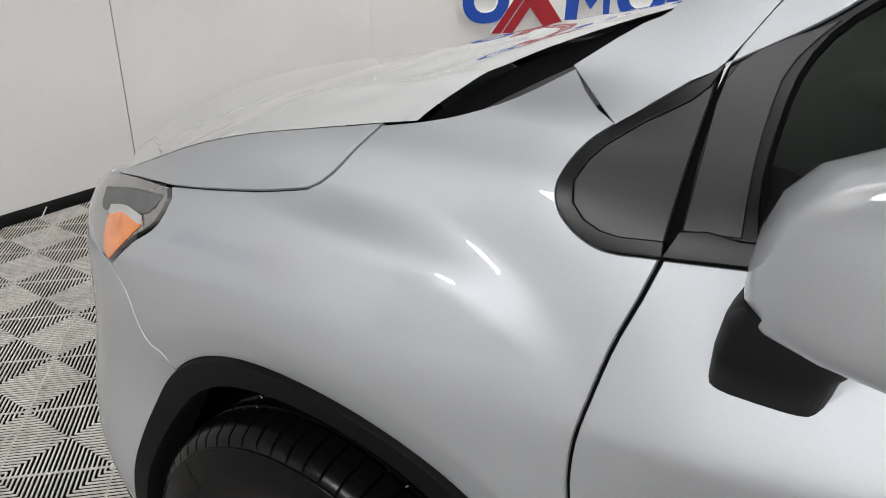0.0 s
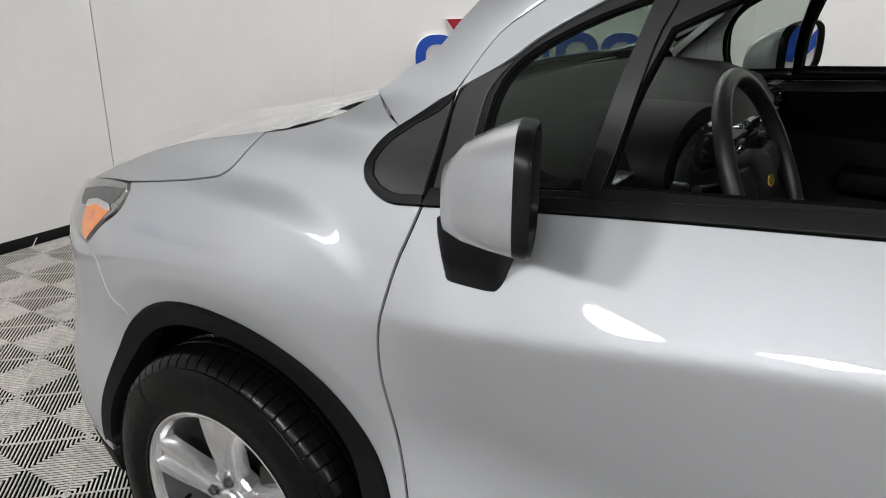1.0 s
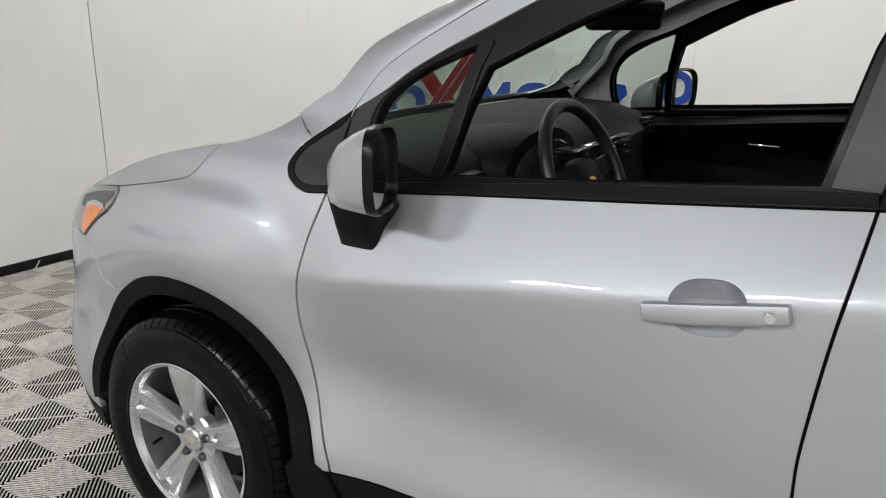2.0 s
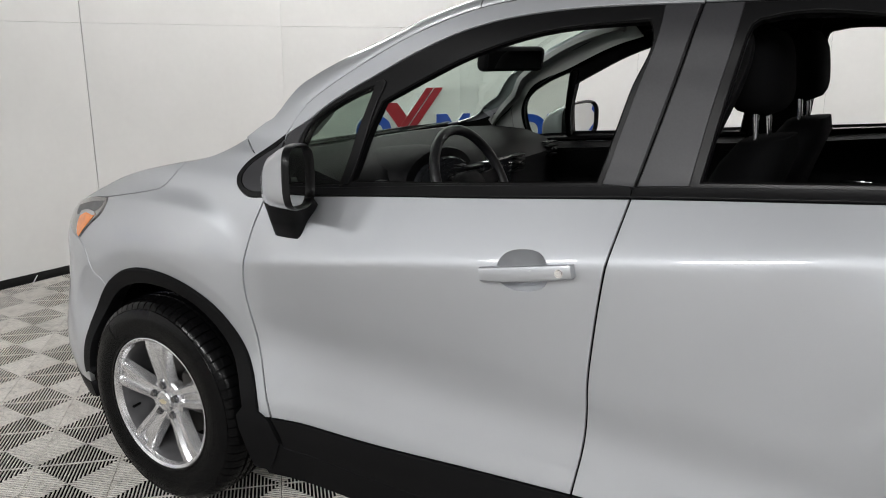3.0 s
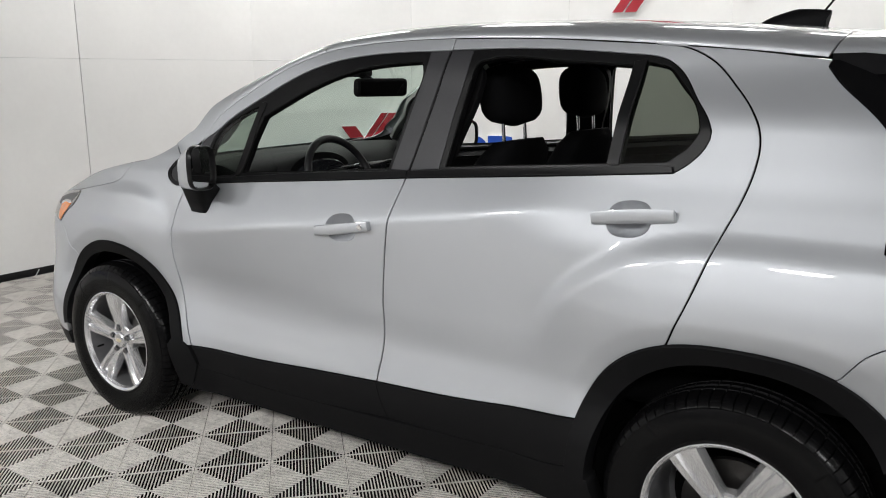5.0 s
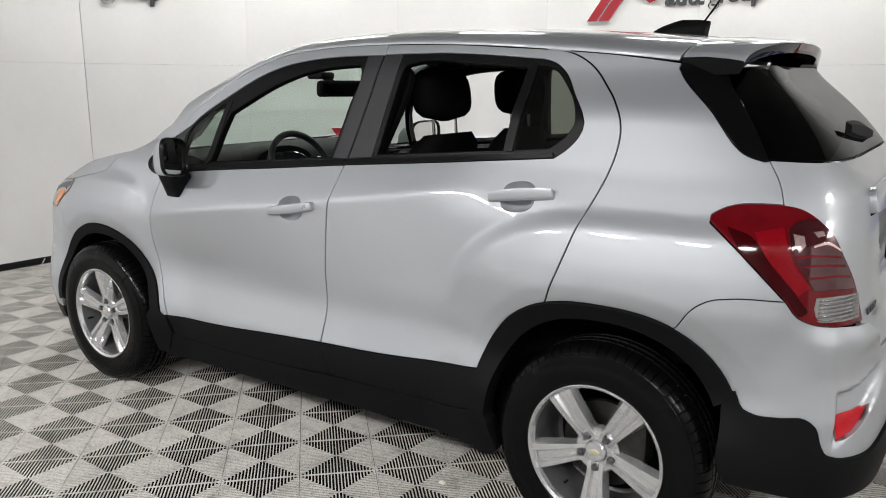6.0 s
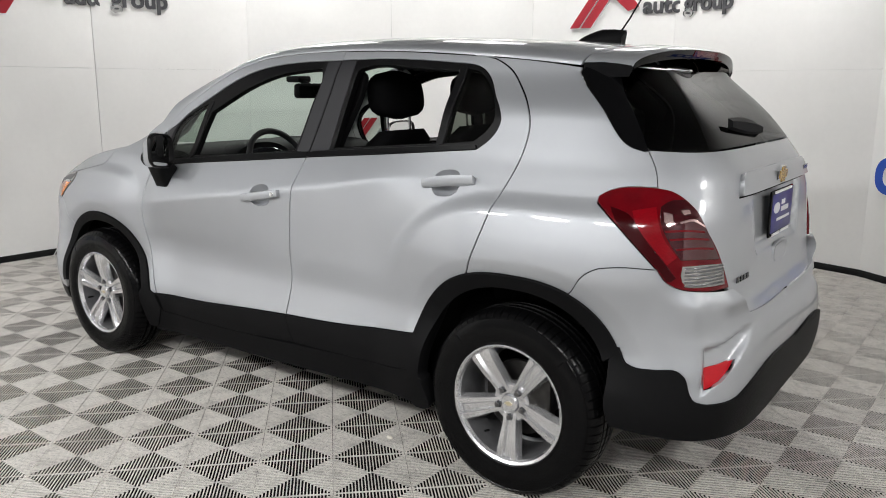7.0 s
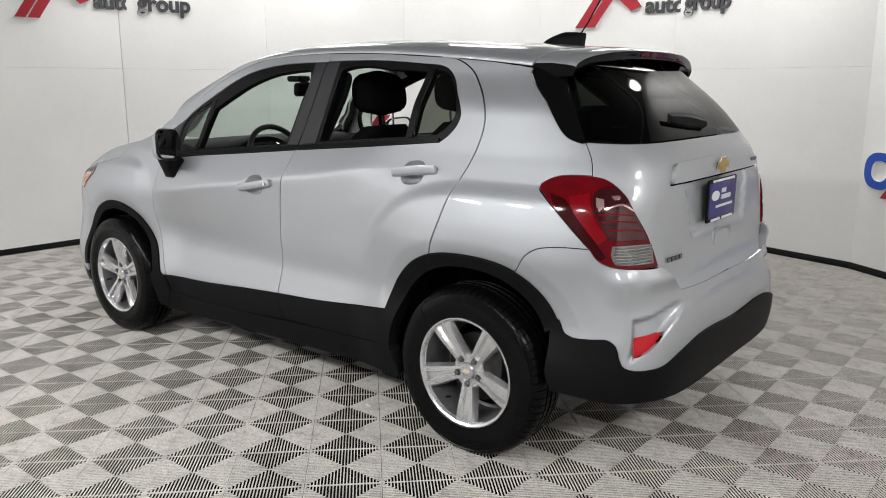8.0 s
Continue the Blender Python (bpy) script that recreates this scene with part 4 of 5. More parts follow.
def handle(door, flip, u0, u1, z0, z1, cup, lock):
    """A strap handle over a dished cup."""
    cu, cz = (np.mean([p[0] for p in cup]), np.mean([p[1] for p in cup]))
    bm = bmesh.new()
    loops = []
    sgn = -1 if flip else 1
    for k in range(7):
        r = 1 - (k / 6.0)
        q = np.array([(cu + (p[0] - cu) * (r * 1.04 + .001), cz + (p[1] - cz) * (r * 1.04 + .001)) for p in cup])
        pos = side(q[:, 0], q[:, 1]) - sheet_normals(side, q) * (.002 + .034 * (1 - r ** 4.0))
        loops.append([(x, y * sgn, z) for x, y, z in pos])
    rings(bm, loops, caps=False)
    part("handle_cup", bm, SILVER, door, sharp=80)
    bm = bmesh.new()
    loops = []
    stops = [0, .012, .03, .06] + [.1 + .8 * i / 20 for i in range(21)] + [.94, .97, .988, 1]
    for t in stops:
        u, z = u0 + (u1 - u0) * t, z0 + (z1 - z0) * t
        p = side(u, z)
        n = sheet_normals(side, np.array([[u, z]]))[0]
        rise = .012 + .009 * math.sin(math.pi * min(max(t, .02), .98)) ** .7
        hh = .0185 * (1 - .14 * abs(2 * t - 1) ** 3)
        if t in (0, 1):
            hh, rise = hh * .86, rise - .005
        th = .009 if .14 < t < .70 else .024
        a = (z1 - z0) / (u1 - u0)
        loop = []
        for c, d in ((-1, -.5), (-.88, .55), (-.62, .95), (.62, 1), (.90, .7), (1, -.3), (.75, -1.0), (-.75, -1.0)):
            off = rise + (d * .006 if d > -.9 else -th)
            q = p + n * off + np.array((-a, 0, 1.0)) * c * hh
            loop.append((q[0], q[1] * sgn, q[2]))
        loops.append(loop)
    rings(bm, loops)
    h = part("door_handle", bm, SILVER, door, sharp=50)
    if lock and not flip:
        p = side(lock[0], lock[1])
        n = sheet_normals(side, np.array([[lock[0], lock[1]]]))[0]
        bm = bmesh.new()
        m = Matrix.Translation(p + n * .0215) @ Vector(n).to_track_quat("Z", "Y").to_matrix().to_4x4()
        for r, z0_, z1_ in ((.0105, -.004, .002), (.008, 0, .0045)):
            bmesh.ops.create_cone(bm, cap_ends=True, segments=24, radius1=r, radius2=r * .92, depth=z1_ - z0_, matrix=m @ pose(0, 0, (z0_ + z1_) / 2))
        part("lock", bm, CHROME, door, "round chrome key lock")


for k, f in enumerate(DOORS):
    handle(f["front_door"], k == 1, 1.150, 1.372, .953, .989, CUP_F, (1.344, .984))
    handle(f["rear_door"], k == 1, 2.128, 2.358, 1.084, 1.110, CUP_R, None)

# roof, glass and tailgate
def over(q0, q1, n=24):
    return [(2.66, q0 + (q1 - q0) * k / n) for k in range(n + 1)]


panel("roof", outline(bend([(1.0, 0), (2.66, 0)]), over(0, 1), bend([(2.66, 1), (.93, 1)]), bend([(.93, 1), (.955, .6), (.985, .35), (1.0, .235)]), bend([(1.0, .235), (1.0, 0)])), SILVER, car, surface=top, both=True, step=.035, gap=.0015, open_at=lambda p: p[1] > .985 or p[0] < 1.004 and p[1] < .24)
panel("windshield", outline(bend([(.375, .24), (.985, .24)]), bend([(.985, .24), (.975, .35), (.945, .6), (.92, 1)]), bend([(.92, 1), (.20, 1)]), bend([(.20, 1), (.21, .85), (.235, .7), (.28, .5), (.335, .35), (.375, .24)])), GREEN, car, surface=top, both=True, step=.04, gap=.001, depth=.004, lift=-.004, label="green tinted windshield", open_at=lambda p: p[1] > .985).visible_shadow = False
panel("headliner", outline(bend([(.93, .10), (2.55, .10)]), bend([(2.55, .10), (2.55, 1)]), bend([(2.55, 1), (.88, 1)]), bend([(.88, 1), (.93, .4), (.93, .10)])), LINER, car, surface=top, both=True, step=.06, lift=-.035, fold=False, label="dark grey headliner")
tg = outline(bend(G_DIV), bend([(3.004, 1.243), (3.18, 1.238), (3.5, 1.236), (centre(1.236), 1.236)]), [(centre(z), z) for z in np.linspace(1.236, .70, 28)], bend([(centre(.70), .70), (3.80, .700), (3.623, .709)]), bend([(3.623, .709), (3.555, .755), (3.489, .812)]), bend(TAIL_IN[::-1]))
mid = lambda p: abs(p[0] - centre(p[1])) < .006


def gate_relief(u, z):
    """The plate's hollow in the tailgate, below the badge bar."""
    y = REAR(z) + halfwidth(REAR(z), z) - u
    return -.018 * (1 - smooth(.27 + .25 * (z - .88), .30 + .25 * (z - .88), y)) * smooth(.865, .90, z) * (1 - smooth(1.095, 1.13, z))


tailgate = panel("tailgate", tg, SILVER, car, both=True, step=.022, lift=gate_relief, open_at=mid)
rg = outline(bend([(3.004, 1.246), (3.18, 1.241), (3.5, 1.239), (centre(1.239), 1.239)]), [(centre(z), z) for z in np.linspace(1.239, 1.50, 14)], bend([(centre(1.50), 1.50), (3.0, 1.50), (2.84, 1.49)]), bend([(2.84, 1.49), (2.85, 1.462), (2.936, 1.354), (3.004, 1.246)]))
panel("rear_window", rg, DEEPG, tailgate, both=True, step=.035, depth=.004, open_at=mid, label="dark tinted rear window").visible_shadow = False

# lamps, bumpers and hood
REFLECTOR = [(3.322, .571), (3.40, .578), (3.492, .589), (3.472, .572), (3.440, .548), (3.405, .527), (3.355, .513), (3.325, .507)]
mid_f = lambda p: abs(p[0] - front_centre(p[1])) < .006
for flip in (False, True):
    lamp = panel("tail_lamp", outline(bend(TAIL_LOW), bend(TAIL_TOP), bend(TAIL_IN), bend(TAIL_BOT)), REDLENS, car, flip=flip, step=.02, lift=.008, gap=.003, depth=.03, label="red tail lamp lens with a clear lower window")
    panel("dark_band", outline(bend([(2.905, 1.066), (2.985, 1.045), (3.062, .976), (3.140, .915), (3.198, .865)]), bend([(3.198, .865), (3.170, .852), (3.130, .886), (3.045, .948), (2.940, 1.030), (2.905, 1.066)])), REDDARK, lamp, flip=flip, step=.015, gap=0, lift=.0092, depth=.001, label="dark red inner band")
    panel("inner_lamp", outline(bend([(2.990, 1.058), (3.073, 1.072)]), bend([(3.073, 1.072), (3.100, 1.03), (3.125, .99), (3.196, .928)]), bend([(3.196, .928), (3.158, .906)]), bend([(3.158, .906), (3.10, .952), (3.03, 1.01), (2.990, 1.058)])), REDLIT, lamp, flip=flip, step=.012, gap=0, lift=.0092, depth=.001, label="brighter red inner lamp")
    cell = panel("inner_lamp", outline(bend([(3.092, 1.072), (3.115, 1.088), (3.180, 1.094)]), bend([(3.180, 1.094), (3.265, 1.052), (3.350, .979), (3.412, .914)]), bend([(3.412, .914), (3.32, .919), (3.214, .920)]), bend([(3.214, .920), (3.155, .975), (3.11, 1.03), (3.092, 1.072)])), SMOKE, lamp, flip=flip, step=.012, gap=0, lift=.0096, depth=.001, label="smoky red lamp chamber")
    panel("facet", outline(bend([(3.108, 1.058), (3.148, 1.053)]), bend([(3.148, 1.053), (3.160, 1.034), (3.142, 1.014)]), bend([(3.142, 1.014), (3.122, 1.034), (3.108, 1.058)])), FACET, cell, flip=flip, step=.012, gap=.001, lift=.0106, depth=.001)
    panel("facet", outline(bend([(3.176, 1.063), (3.212, 1.066)]), bend([(3.212, 1.066), (3.226, 1.055)]), bend([(3.226, 1.055), (3.190, 1.052), (3.176, 1.063)])), FACET, cell, flip=flip, step=.012, gap=.001, lift=.0106, depth=.001)
    panel("facet", outline(bend([(3.190, 1.032), (3.240, 1.040), (3.308, 1.020)]), bend([(3.308, 1.016), (3.240, 1.035), (3.190, 1.028)])), FACET, cell, flip=flip, step=.02, gap=0, lift=.0106, depth=.001)
    for z, u0, u1 in ((1.002, 3.134, 3.312), (.978, 3.160, 3.340), (.948, 3.190, 3.372)):
        panel("lamp_rib", outline(bend([(u0, z), ((u0 + u1) / 2, z + .003), (u1, z - .003)]), bend([(u1 - .004, z + .003), ((u0 + u1) / 2, z + .008), (u0 - .004, z + .005)])), REDLENS, cell, flip=flip, step=.02, gap=0, lift=.0104, depth=.001)
    clear = panel("reverse_lamp", outline(bend([(3.226, .899), (3.34, .900), (3.438, .896)]), bend([(3.438, .896), (3.450, .862), (3.454, .830)]), bend([(3.454, .830), (3.34, .832), (3.250, .836)]), bend([(3.250, .836), (3.222, .862), (3.226, .899)])), CLEARL, lamp, flip=flip, step=.015, gap=0, lift=.0098, depth=.001, label="clear ribbed reversing window")
    for k in range(6):
        z = .838 + k * .0105
        panel("rib", outline(bend([(3.238, z), (3.34, z), (3.440, z)]), bend([(3.440, z + .003), (3.34, z + .003), (3.238, z + .003)])), NUT, clear, flip=flip, step=.02, gap=0, lift=.0112, depth=.001)
    head = panel("headlight", outline(bend(LAMP_BACK[::-1]), bend([(-.46, .817), (-.52, .822), (-.60, .85), (-.68, .885)]), bend([(-.68, .885), (-.66, .915), (-.58, .935), (-.42, .962), (-.296, .975)])), CLEARL, car, flip=flip, step=.02, lift=.003, gap=.0055, depth=.03, label="clear headlight with amber side lamp")
    panel("amber_lamp", outline(bend([(-.455, .826), (-.385, .876), (-.335, .914)]), bend([(-.335, .914), (-.42, .908), (-.475, .895)]), bend([(-.475, .895), (-.485, .86), (-.47, .828), (-.455, .826)])), AMBER, head, flip=flip, step=.015, gap=0, lift=.005, depth=.001, label="amber side lamp")
    panel("lamp_trim", outline(bend([(-.345, .920), (-.42, .918), (-.480, .905)]), bend([(-.480, .905), (-.484, .897), (-.42, .909), (-.338, .915), (-.345, .920)])), CHROME, head, flip=flip, step=.015, gap=0, lift=.0055, depth=.001, label="bright strip over the amber lamp")
    panel("lamp_shade", outline(bend([(-.30, .958), (-.40, .945), (-.55, .915)]), bend([(-.55, .915), (-.54, .900), (-.42, .920), (-.315, .938), (-.30, .958)])), ALLOYD, head, flip=flip, step=.02, gap=0, lift=.005, depth=.001, label="grey lamp housing")



def bumper_relief(u, z):
    """The pocket round the reflector, under a crease and above a raised band."""
    roof = .634 + .035 * smooth(3.32, 3.60, u)
    pocket = smooth(3.290, 3.325, u) * (1 - smooth(roof - .008, roof + .012, z)) * smooth(-.016, .020, z - (.505 + .50 * (u - 3.322))) * (1 - smooth(3.50, 3.66, u))
    shelf = smooth(.655, .762, z) * (1 - smooth(.772, .835, z)) * smooth(3.12, 3.30, u)
    ear = smooth(3.34, 3.46, u) * (1 - smooth(3.62, 3.72, u)) * smooth(.71, .77, z)
    corner = np.exp(-((u - 3.275) / .055) ** 2) * smooth(.50, .58, z) * (1 - smooth(.76, .83, z))
    return -.024 * pocket + .020 * shelf + .016 * ear + .008 * corner


bumper = panel("rear_bumper", outline(bend(Q_SEAM), bend(TAIL_BOT[::-1]), bend([(3.489, .812), (3.555, .755), (3.623, .709)]), bend([(3.623, .709), (3.80, .700), (centre(.70), .70)]), [(centre(z), z) for z in np.linspace(.70, .522, 10)], bend([(centre(.522), .522)] + BUMP_LOW[::-1][1:]), cut_run(ARCH_R, (2.969, .605), (2.790, .785))), SILVER, car, both=True, holes=[REFLECTOR], step=.0095, lift=bumper_relief, depth=.035, open_at=mid)
low = panel("bumper_skirt", outline(bend(BUMP_LOW[:-1] + [(centre(.522), .522)]), [(centre(z), z) for z in np.linspace(.522, .33, 9)], bend([(centre(.33), .33), (3.7, .33), (3.44, .34), (3.24, .345), (3.05, .36)]), bend([(3.05, .36), (2.96, .365)]), bend([(2.96, .365), (2.934, .42), (2.932, .50), (2.926, .570)]), bend([(2.926, .572), (2.967, .616), (2.969, .605)])), BLACKP, car, both=True, step=.028, gap=.0005, lift=.009, depth=.03, open_at=mid, label="black plastic lower rear bumper")
for flip in (False, True):
    panel("reflector", REFLECTOR, REFLECT, bumper, flip=flip, step=.012, gap=-.003, lift=-.017, depth=.004, label="red bumper reflector")
bf = outline(cut_run(ARCH_F, (-.428, .36), (-.318, .703)), bend(BUMP_SEAM), bend([(-.46, .817), (-.52, .818), (-.60, .845), (-.68, .882)]), bend([(-.68, .882), (-.85, .87), (front_centre(.86), .86)]), [(front_centre(z), z) for z in np.linspace(.86, .30, 26)], bend([(front_centre(.30), .30), (-1.0, .30), (-.60, .30), (-.45, .30)]), bend([(-.45, .30), (-.428, .36)]))
GRILLE = ring_at(-1.20, .62, .28, .14, 0, 40, 4)
front_bumper = panel("front_bumper", bf, SILVER, car, both=True, holes=[GRILLE], step=.035, open_at=mid_f)
for flip in (False, True):
    panel("grille", GRILLE, BLACKP, front_bumper, flip=flip, step=.04, gap=-.003, lift=-.02, depth=.004, label="black front grille")
panel("bumper_skirt", outline(bend([(-.45, .30), (-.6, .30), (-1.0, .30), (front_centre(.30), .30)]), [(front_centre(z), z) for z in np.linspace(.30, .2, 6)], bend([(front_centre(.2), .2), (-1.0, .20), (-.6, .21), (-.44, .24)]), bend([(-.44, .24), (-.45, .30)])), BLACKP, front_bumper, both=True, step=.035, lift=.002, depth=.04, open_at=mid_f, label="black plastic lower front bumper")

# the hood: its flanks lie on the skin, its top is lofted between the two crests
HOOD_CREST = [(-.56, .938), (-.42, .985), (-.30, 1.026), (-.15, 1.066), (-.02, 1.093), (.087, 1.114), (.135, 1.123)]
crest_run = bend(HOOD_CREST, .012)
flank = outline(bend(SHUT), bend([(.087, 1.114), (.06, 1.1085), (-.02, 1.093), (-.15, 1.066), (-.30, 1.026), (-.42, .985), (-.56, .938)]), bend([(-.56, .938), (-.42, .960), (-.296, .975)]))
cr = side(np.array([p[0] for p in crest_run]), np.array([p[1] for p in crest_run]))
bm = bmesh.new()
loops = []
NOSE = [np.array((-.70, -.52, .885)), np.array((-.72, -.50, .865))]
rows = [NOSE[1], NOSE[0]] + [c for c in cr]
for i, c in enumerate(rows):
    back = np.clip((c[0] + .62) / .75, 0, 1)
    loop = []
    for k in range(97):
        s = -1 + 2 * k / 96
        b = 1 - abs(s) ** 2.4
        ridge = .006 * np.exp(-((abs(s) - .62) / .09) ** 2) * back
        loop.append((c[0] - b * .10 * (1 - back) - b * .120 * float(smooth(-.12, .13, c[0])), -c[1] * s, c[2] + b * (.046 - .061 * back) + ridge * .5))
    loops.append(loop)
rings(bm, loops, closed=False)
hood = part("hood", bm, SILVER, car, sharp=60)
for flip in (False, True):
    panel("hood_flank", flank, SILVER, hood, flip=flip, step=.025, gap=.0012, open_at=lambda p: False)
bm = bmesh.new()
loops = []
for dz, dx in ((-.014, .0), (-.05, .03), (-.055, .07), (-.035, .11), (-.012, .15)):
    loops.append([(cr[-1][0] - (1 - abs(s) ** 2.4) * .123 + dx * (1 + 1.2 * (1 - abs(s) ** 2.4)) - .005, cr[-1][1] * -s * (1 - .04 * (dx > .05)), cr[-1][2] - (1 - abs(s) ** 2.4) * .016 + dz) for s in np.linspace(-1, 1, 33)])
rings(bm, loops, closed=False)
part("cowl", bm, DARK, car, "black plastic cowl below the windshield")
for y0, y1 in ((-.58, .02), (.10, .62)):
    bm = bmesh.new()
    tube(bm, [(.205 - .045 * (1 - (abs(y) / .72) ** 2.4), y, 1.104 + .004 * (1 - (abs(y) / .72) ** 2.4)) for y in np.linspace(y0, y1, 12)], .006, 8)
    part("wiper", bm, TRIM, car, "black windshield wiper")

# spoiler over the rear window
edge = top(np.full(33, 2.663), np.concatenate((np.linspace(.05, 1, 17), np.linspace(1, .05, 17)[1:])))
edge[17:, 1] *= -1
bm, bu = bmesh.new(), bmesh.new()
loops, under = [], []
for p in edge:
    t = 1 - min(1, abs(p[1]) / .56) ** 2.6
    tail = np.array((2.825 + .065 * t, p[1] * 1.005, p[2] - .012 - .006 * t))
    a = p + np.array((.003, 0, 0))
    loops.append([a - (0, 0, .02), a, a * .6 + tail * .4 + (0, 0, .006), a * .25 + tail * .75 + (0, 0, .004), tail, tail + (.004, 0, -.005)])
    under.append([tail + (.0035, 0, -.0055), tail + (.004, 0, -.012), tail + (-.008, 0, -.036), a * .5 + tail * .5 + (0, 0, -.045), a + (.05, 0, -.075)])
rings(bm, loops, closed=False)
spoiler = part("spoiler", bm, SILVER, car, sharp=70)
rings(bu, under, closed=False)
for k in (0, -1):
    bu.faces.new([bu.verts.new(p) for p in [loops[k][0] - (0, 0, .04)] + loops[k] + under[k][1:]])
part("spoiler_underside", bu, GLOSSB, spoiler, "gloss black spoiler underside")
bm = bmesh.new()
rings(bm, [[(2.8895 + o - .05 * abs(y) ** 1.5, y, z) for z, o in ((1.572, .0085), (1.572, -.01), (1.552, -.02), (1.552, .001))] for y in np.linspace(-.13, .13, 9)])
part("brake_light", bm, REDLENS, spoiler, "red high brake light")

# badge bar, plate, badges and wiper on the tailgate
lip = panel("badge_bar", outline(bend([(3.510, 1.098), (3.512, 1.146)]), bend([(3.512, 1.146), (3.520, 1.155), (3.54, 1.158)]), bend([(3.54, 1.158), (3.80, 1.160), (centre(1.16), 1.160)]), [(centre(z), z) for z in np.linspace(1.160, 1.092, 5)], bend([(centre(1.092), 1.092), (3.70, 1.092), (3.530, 1.092)]), bend([(3.530, 1.092), (3.516, 1.093), (3.510, 1.098)])), SILVER, tailgate, both=True, step=.02, gap=0, lift=.018, depth=.022, open_at=mid)
panel("bar_seam", outline(bend([(3.514, 1.0905), (3.70, 1.0895), (centre(1.0895), 1.0895)]), [(centre(1.0875), 1.0875), (centre(1.0855), 1.0855)], bend([(centre(1.0855), 1.0855), (3.70, 1.0855), (3.514, 1.0865)])), DARK, tailgate, both=True, step=.03, gap=0, lift=.003, depth=.004, open_at=mid, label="dark seam under the badge bar")


def on_back(y, z, out=0.0):
    """A place on the rear skin."""
    x = float(REAR(z) - XR) * (1 - (abs(y) / float(halfwidth(REAR(z), z))) ** NR) ** (1 / NR) + XR
    return Vector((x + out, y, z))


def bars(parent, rows, mat, name="bar", thick=.002):
    for y0, y1, z0, z1, out in rows:
        bm = bmesh.new()
        p = on_back((y0 + y1) / 2, (z0 + z1) / 2, out)
        block(bm, p.x, p.x + thick, y0, y1, z0, z1)
        part(name, bm, mat, parent)


bm = bmesh.new()
px = on_back(0, 1.0).x
block(bm, px + .002, px + .012, -.158, .158, .908, 1.078, .006)
plate = part("plate_frame", bm, GLOSSB, tailgate, "black plate frame")
bm = bmesh.new()
block(bm, px + .008, px + .0135, -.147, .147, .922, 1.064, .003)
part("plate", bm, PLATEB, plate, "blue and purple dealer plate with white bars")
ink = [(-.12, .125, 1.066, 1.075), (-.12, -.02, .911, .920), (.0, .12, .911, .920), (-.02, .03, 1.018, 1.036), (-.02, .085, .992, 1.010), (-.075, .11, .962, .972)]
for y0, y1, z0, z1 in ink:
    bm = bmesh.new()
    block(bm, px + .011, px + .0150, y0, y1, z0, z1)
    part("print_bar", bm, WHITEI, plate)
bm = bmesh.new()
rings(bm, [[(px + o, -.085 + y, 1.012 + z) for y, z in ellipse(0, 0, .042, .020, 24)] for o in (.011, .0152)])
part("print_oval", bm, WHITEI, plate)
bm = bmesh.new()
bt = [(-.062, -.004), (-.052, .016), (-.026, .016), (-.024, .030), (.030, .030), (.028, .016), (.062, .016), (.052, -.014), (.026, -.014), (.024, -.028), (-.030, -.028), (-.028, -.014), (-.066, -.014)]
bx = on_back(0, 1.125).x + .021
rings(bm, [[(bx + o, y * k, 1.127 + z * k) for y, z in bt] for o, k in ((0, 1.12), (.004, 1.12), (.0045, 1.0))])
badge = part("badge", bm, CHROME, tailgate, "chrome edged gold badge", smooth_all=False)
bm = bmesh.new()
rings(bm, [[(bx + o, y * .95, 1.127 + z * .95) for y, z in bt] for o in (.004, .0065)])
part("badge_face", bm, GOLD, badge, "gold badge face", smooth_all=False)
bars(tailgate, [(-.515 + k * .031, -.515 + k * .031 + .022, .815, .833, .001) for k in range(4)], NUT, "badge_bar_mark", .004)
bars(tailgate, [(.36 + k * .03, .38 + k * .03, 1.118, 1.133, .019) for k in range(3)], NUT, "badge_bar_mark", .004)
bm = bmesh.new()
hp = on_back(.0, .835)
rings(bm, [[(hp.x + o, .02 + y, .838 + z) for y, z in ellipse(0, 0, w, h, 28, 3.5)] for w, h, o in ((.105, .044, -.004), (.103, .042, .004), (.090, .032, .004), (.080, .026, -.003))])
part("tailgate_pull", bm, SILVER, tailgate, sharp=60)
bm = bmesh.new()
loops = []
for k in range(11):
    t = k / 10
    y = .05 - .30 * t
    p = on_back(y, 1.285 + .03 * t, .012)
    w = .020 + .012 * math.sin(math.pi * t)
    loops.append([tuple(p + Vector((o, 0, w * c))) for c, o in ((-1, .0), (-.5, .018), (.5, .018), (1, .0))])
rings(bm, loops)
part("rear_wiper", bm, BLACKP, tailgate, "black rear wiper under a cover")

# antenna
bm = bmesh.new()
loops = []
for k in range(17):
    t = k / 16
    w = .036 * math.sin(math.pi * (.10 + .78 * t)) ** .6
    h = .060 * min(1, t / .55) ** .55 * (1 - .06 * max(0, t - .8) / .2) + .004
    loops.append([(2.345 + .205 * t + .010 * t * (s > .5), w * c, 1.605 + .006 * (1 - t) + h * max(s, 0) - .012 * (s < 0)) for c, s in ((-1, 0), (-.9, .5), (-.68, .82), (-.35, .97), (.35, .97), (.68, .82), (.9, .5), (1, 0), (.8, -1), (-.8, -1))])
rings(bm, loops)
antenna = part("antenna", bm, BLACKP, car, "dark grey antenna foot on the roof")
bm = bmesh.new()
tube(bm, [(2.535, 0, 1.655), (2.575, 0, 1.71), (2.66, 0, 1.85)], .0035, 8)
part("mast", bm, BLACKP, antenna, "thin black antenna mast")


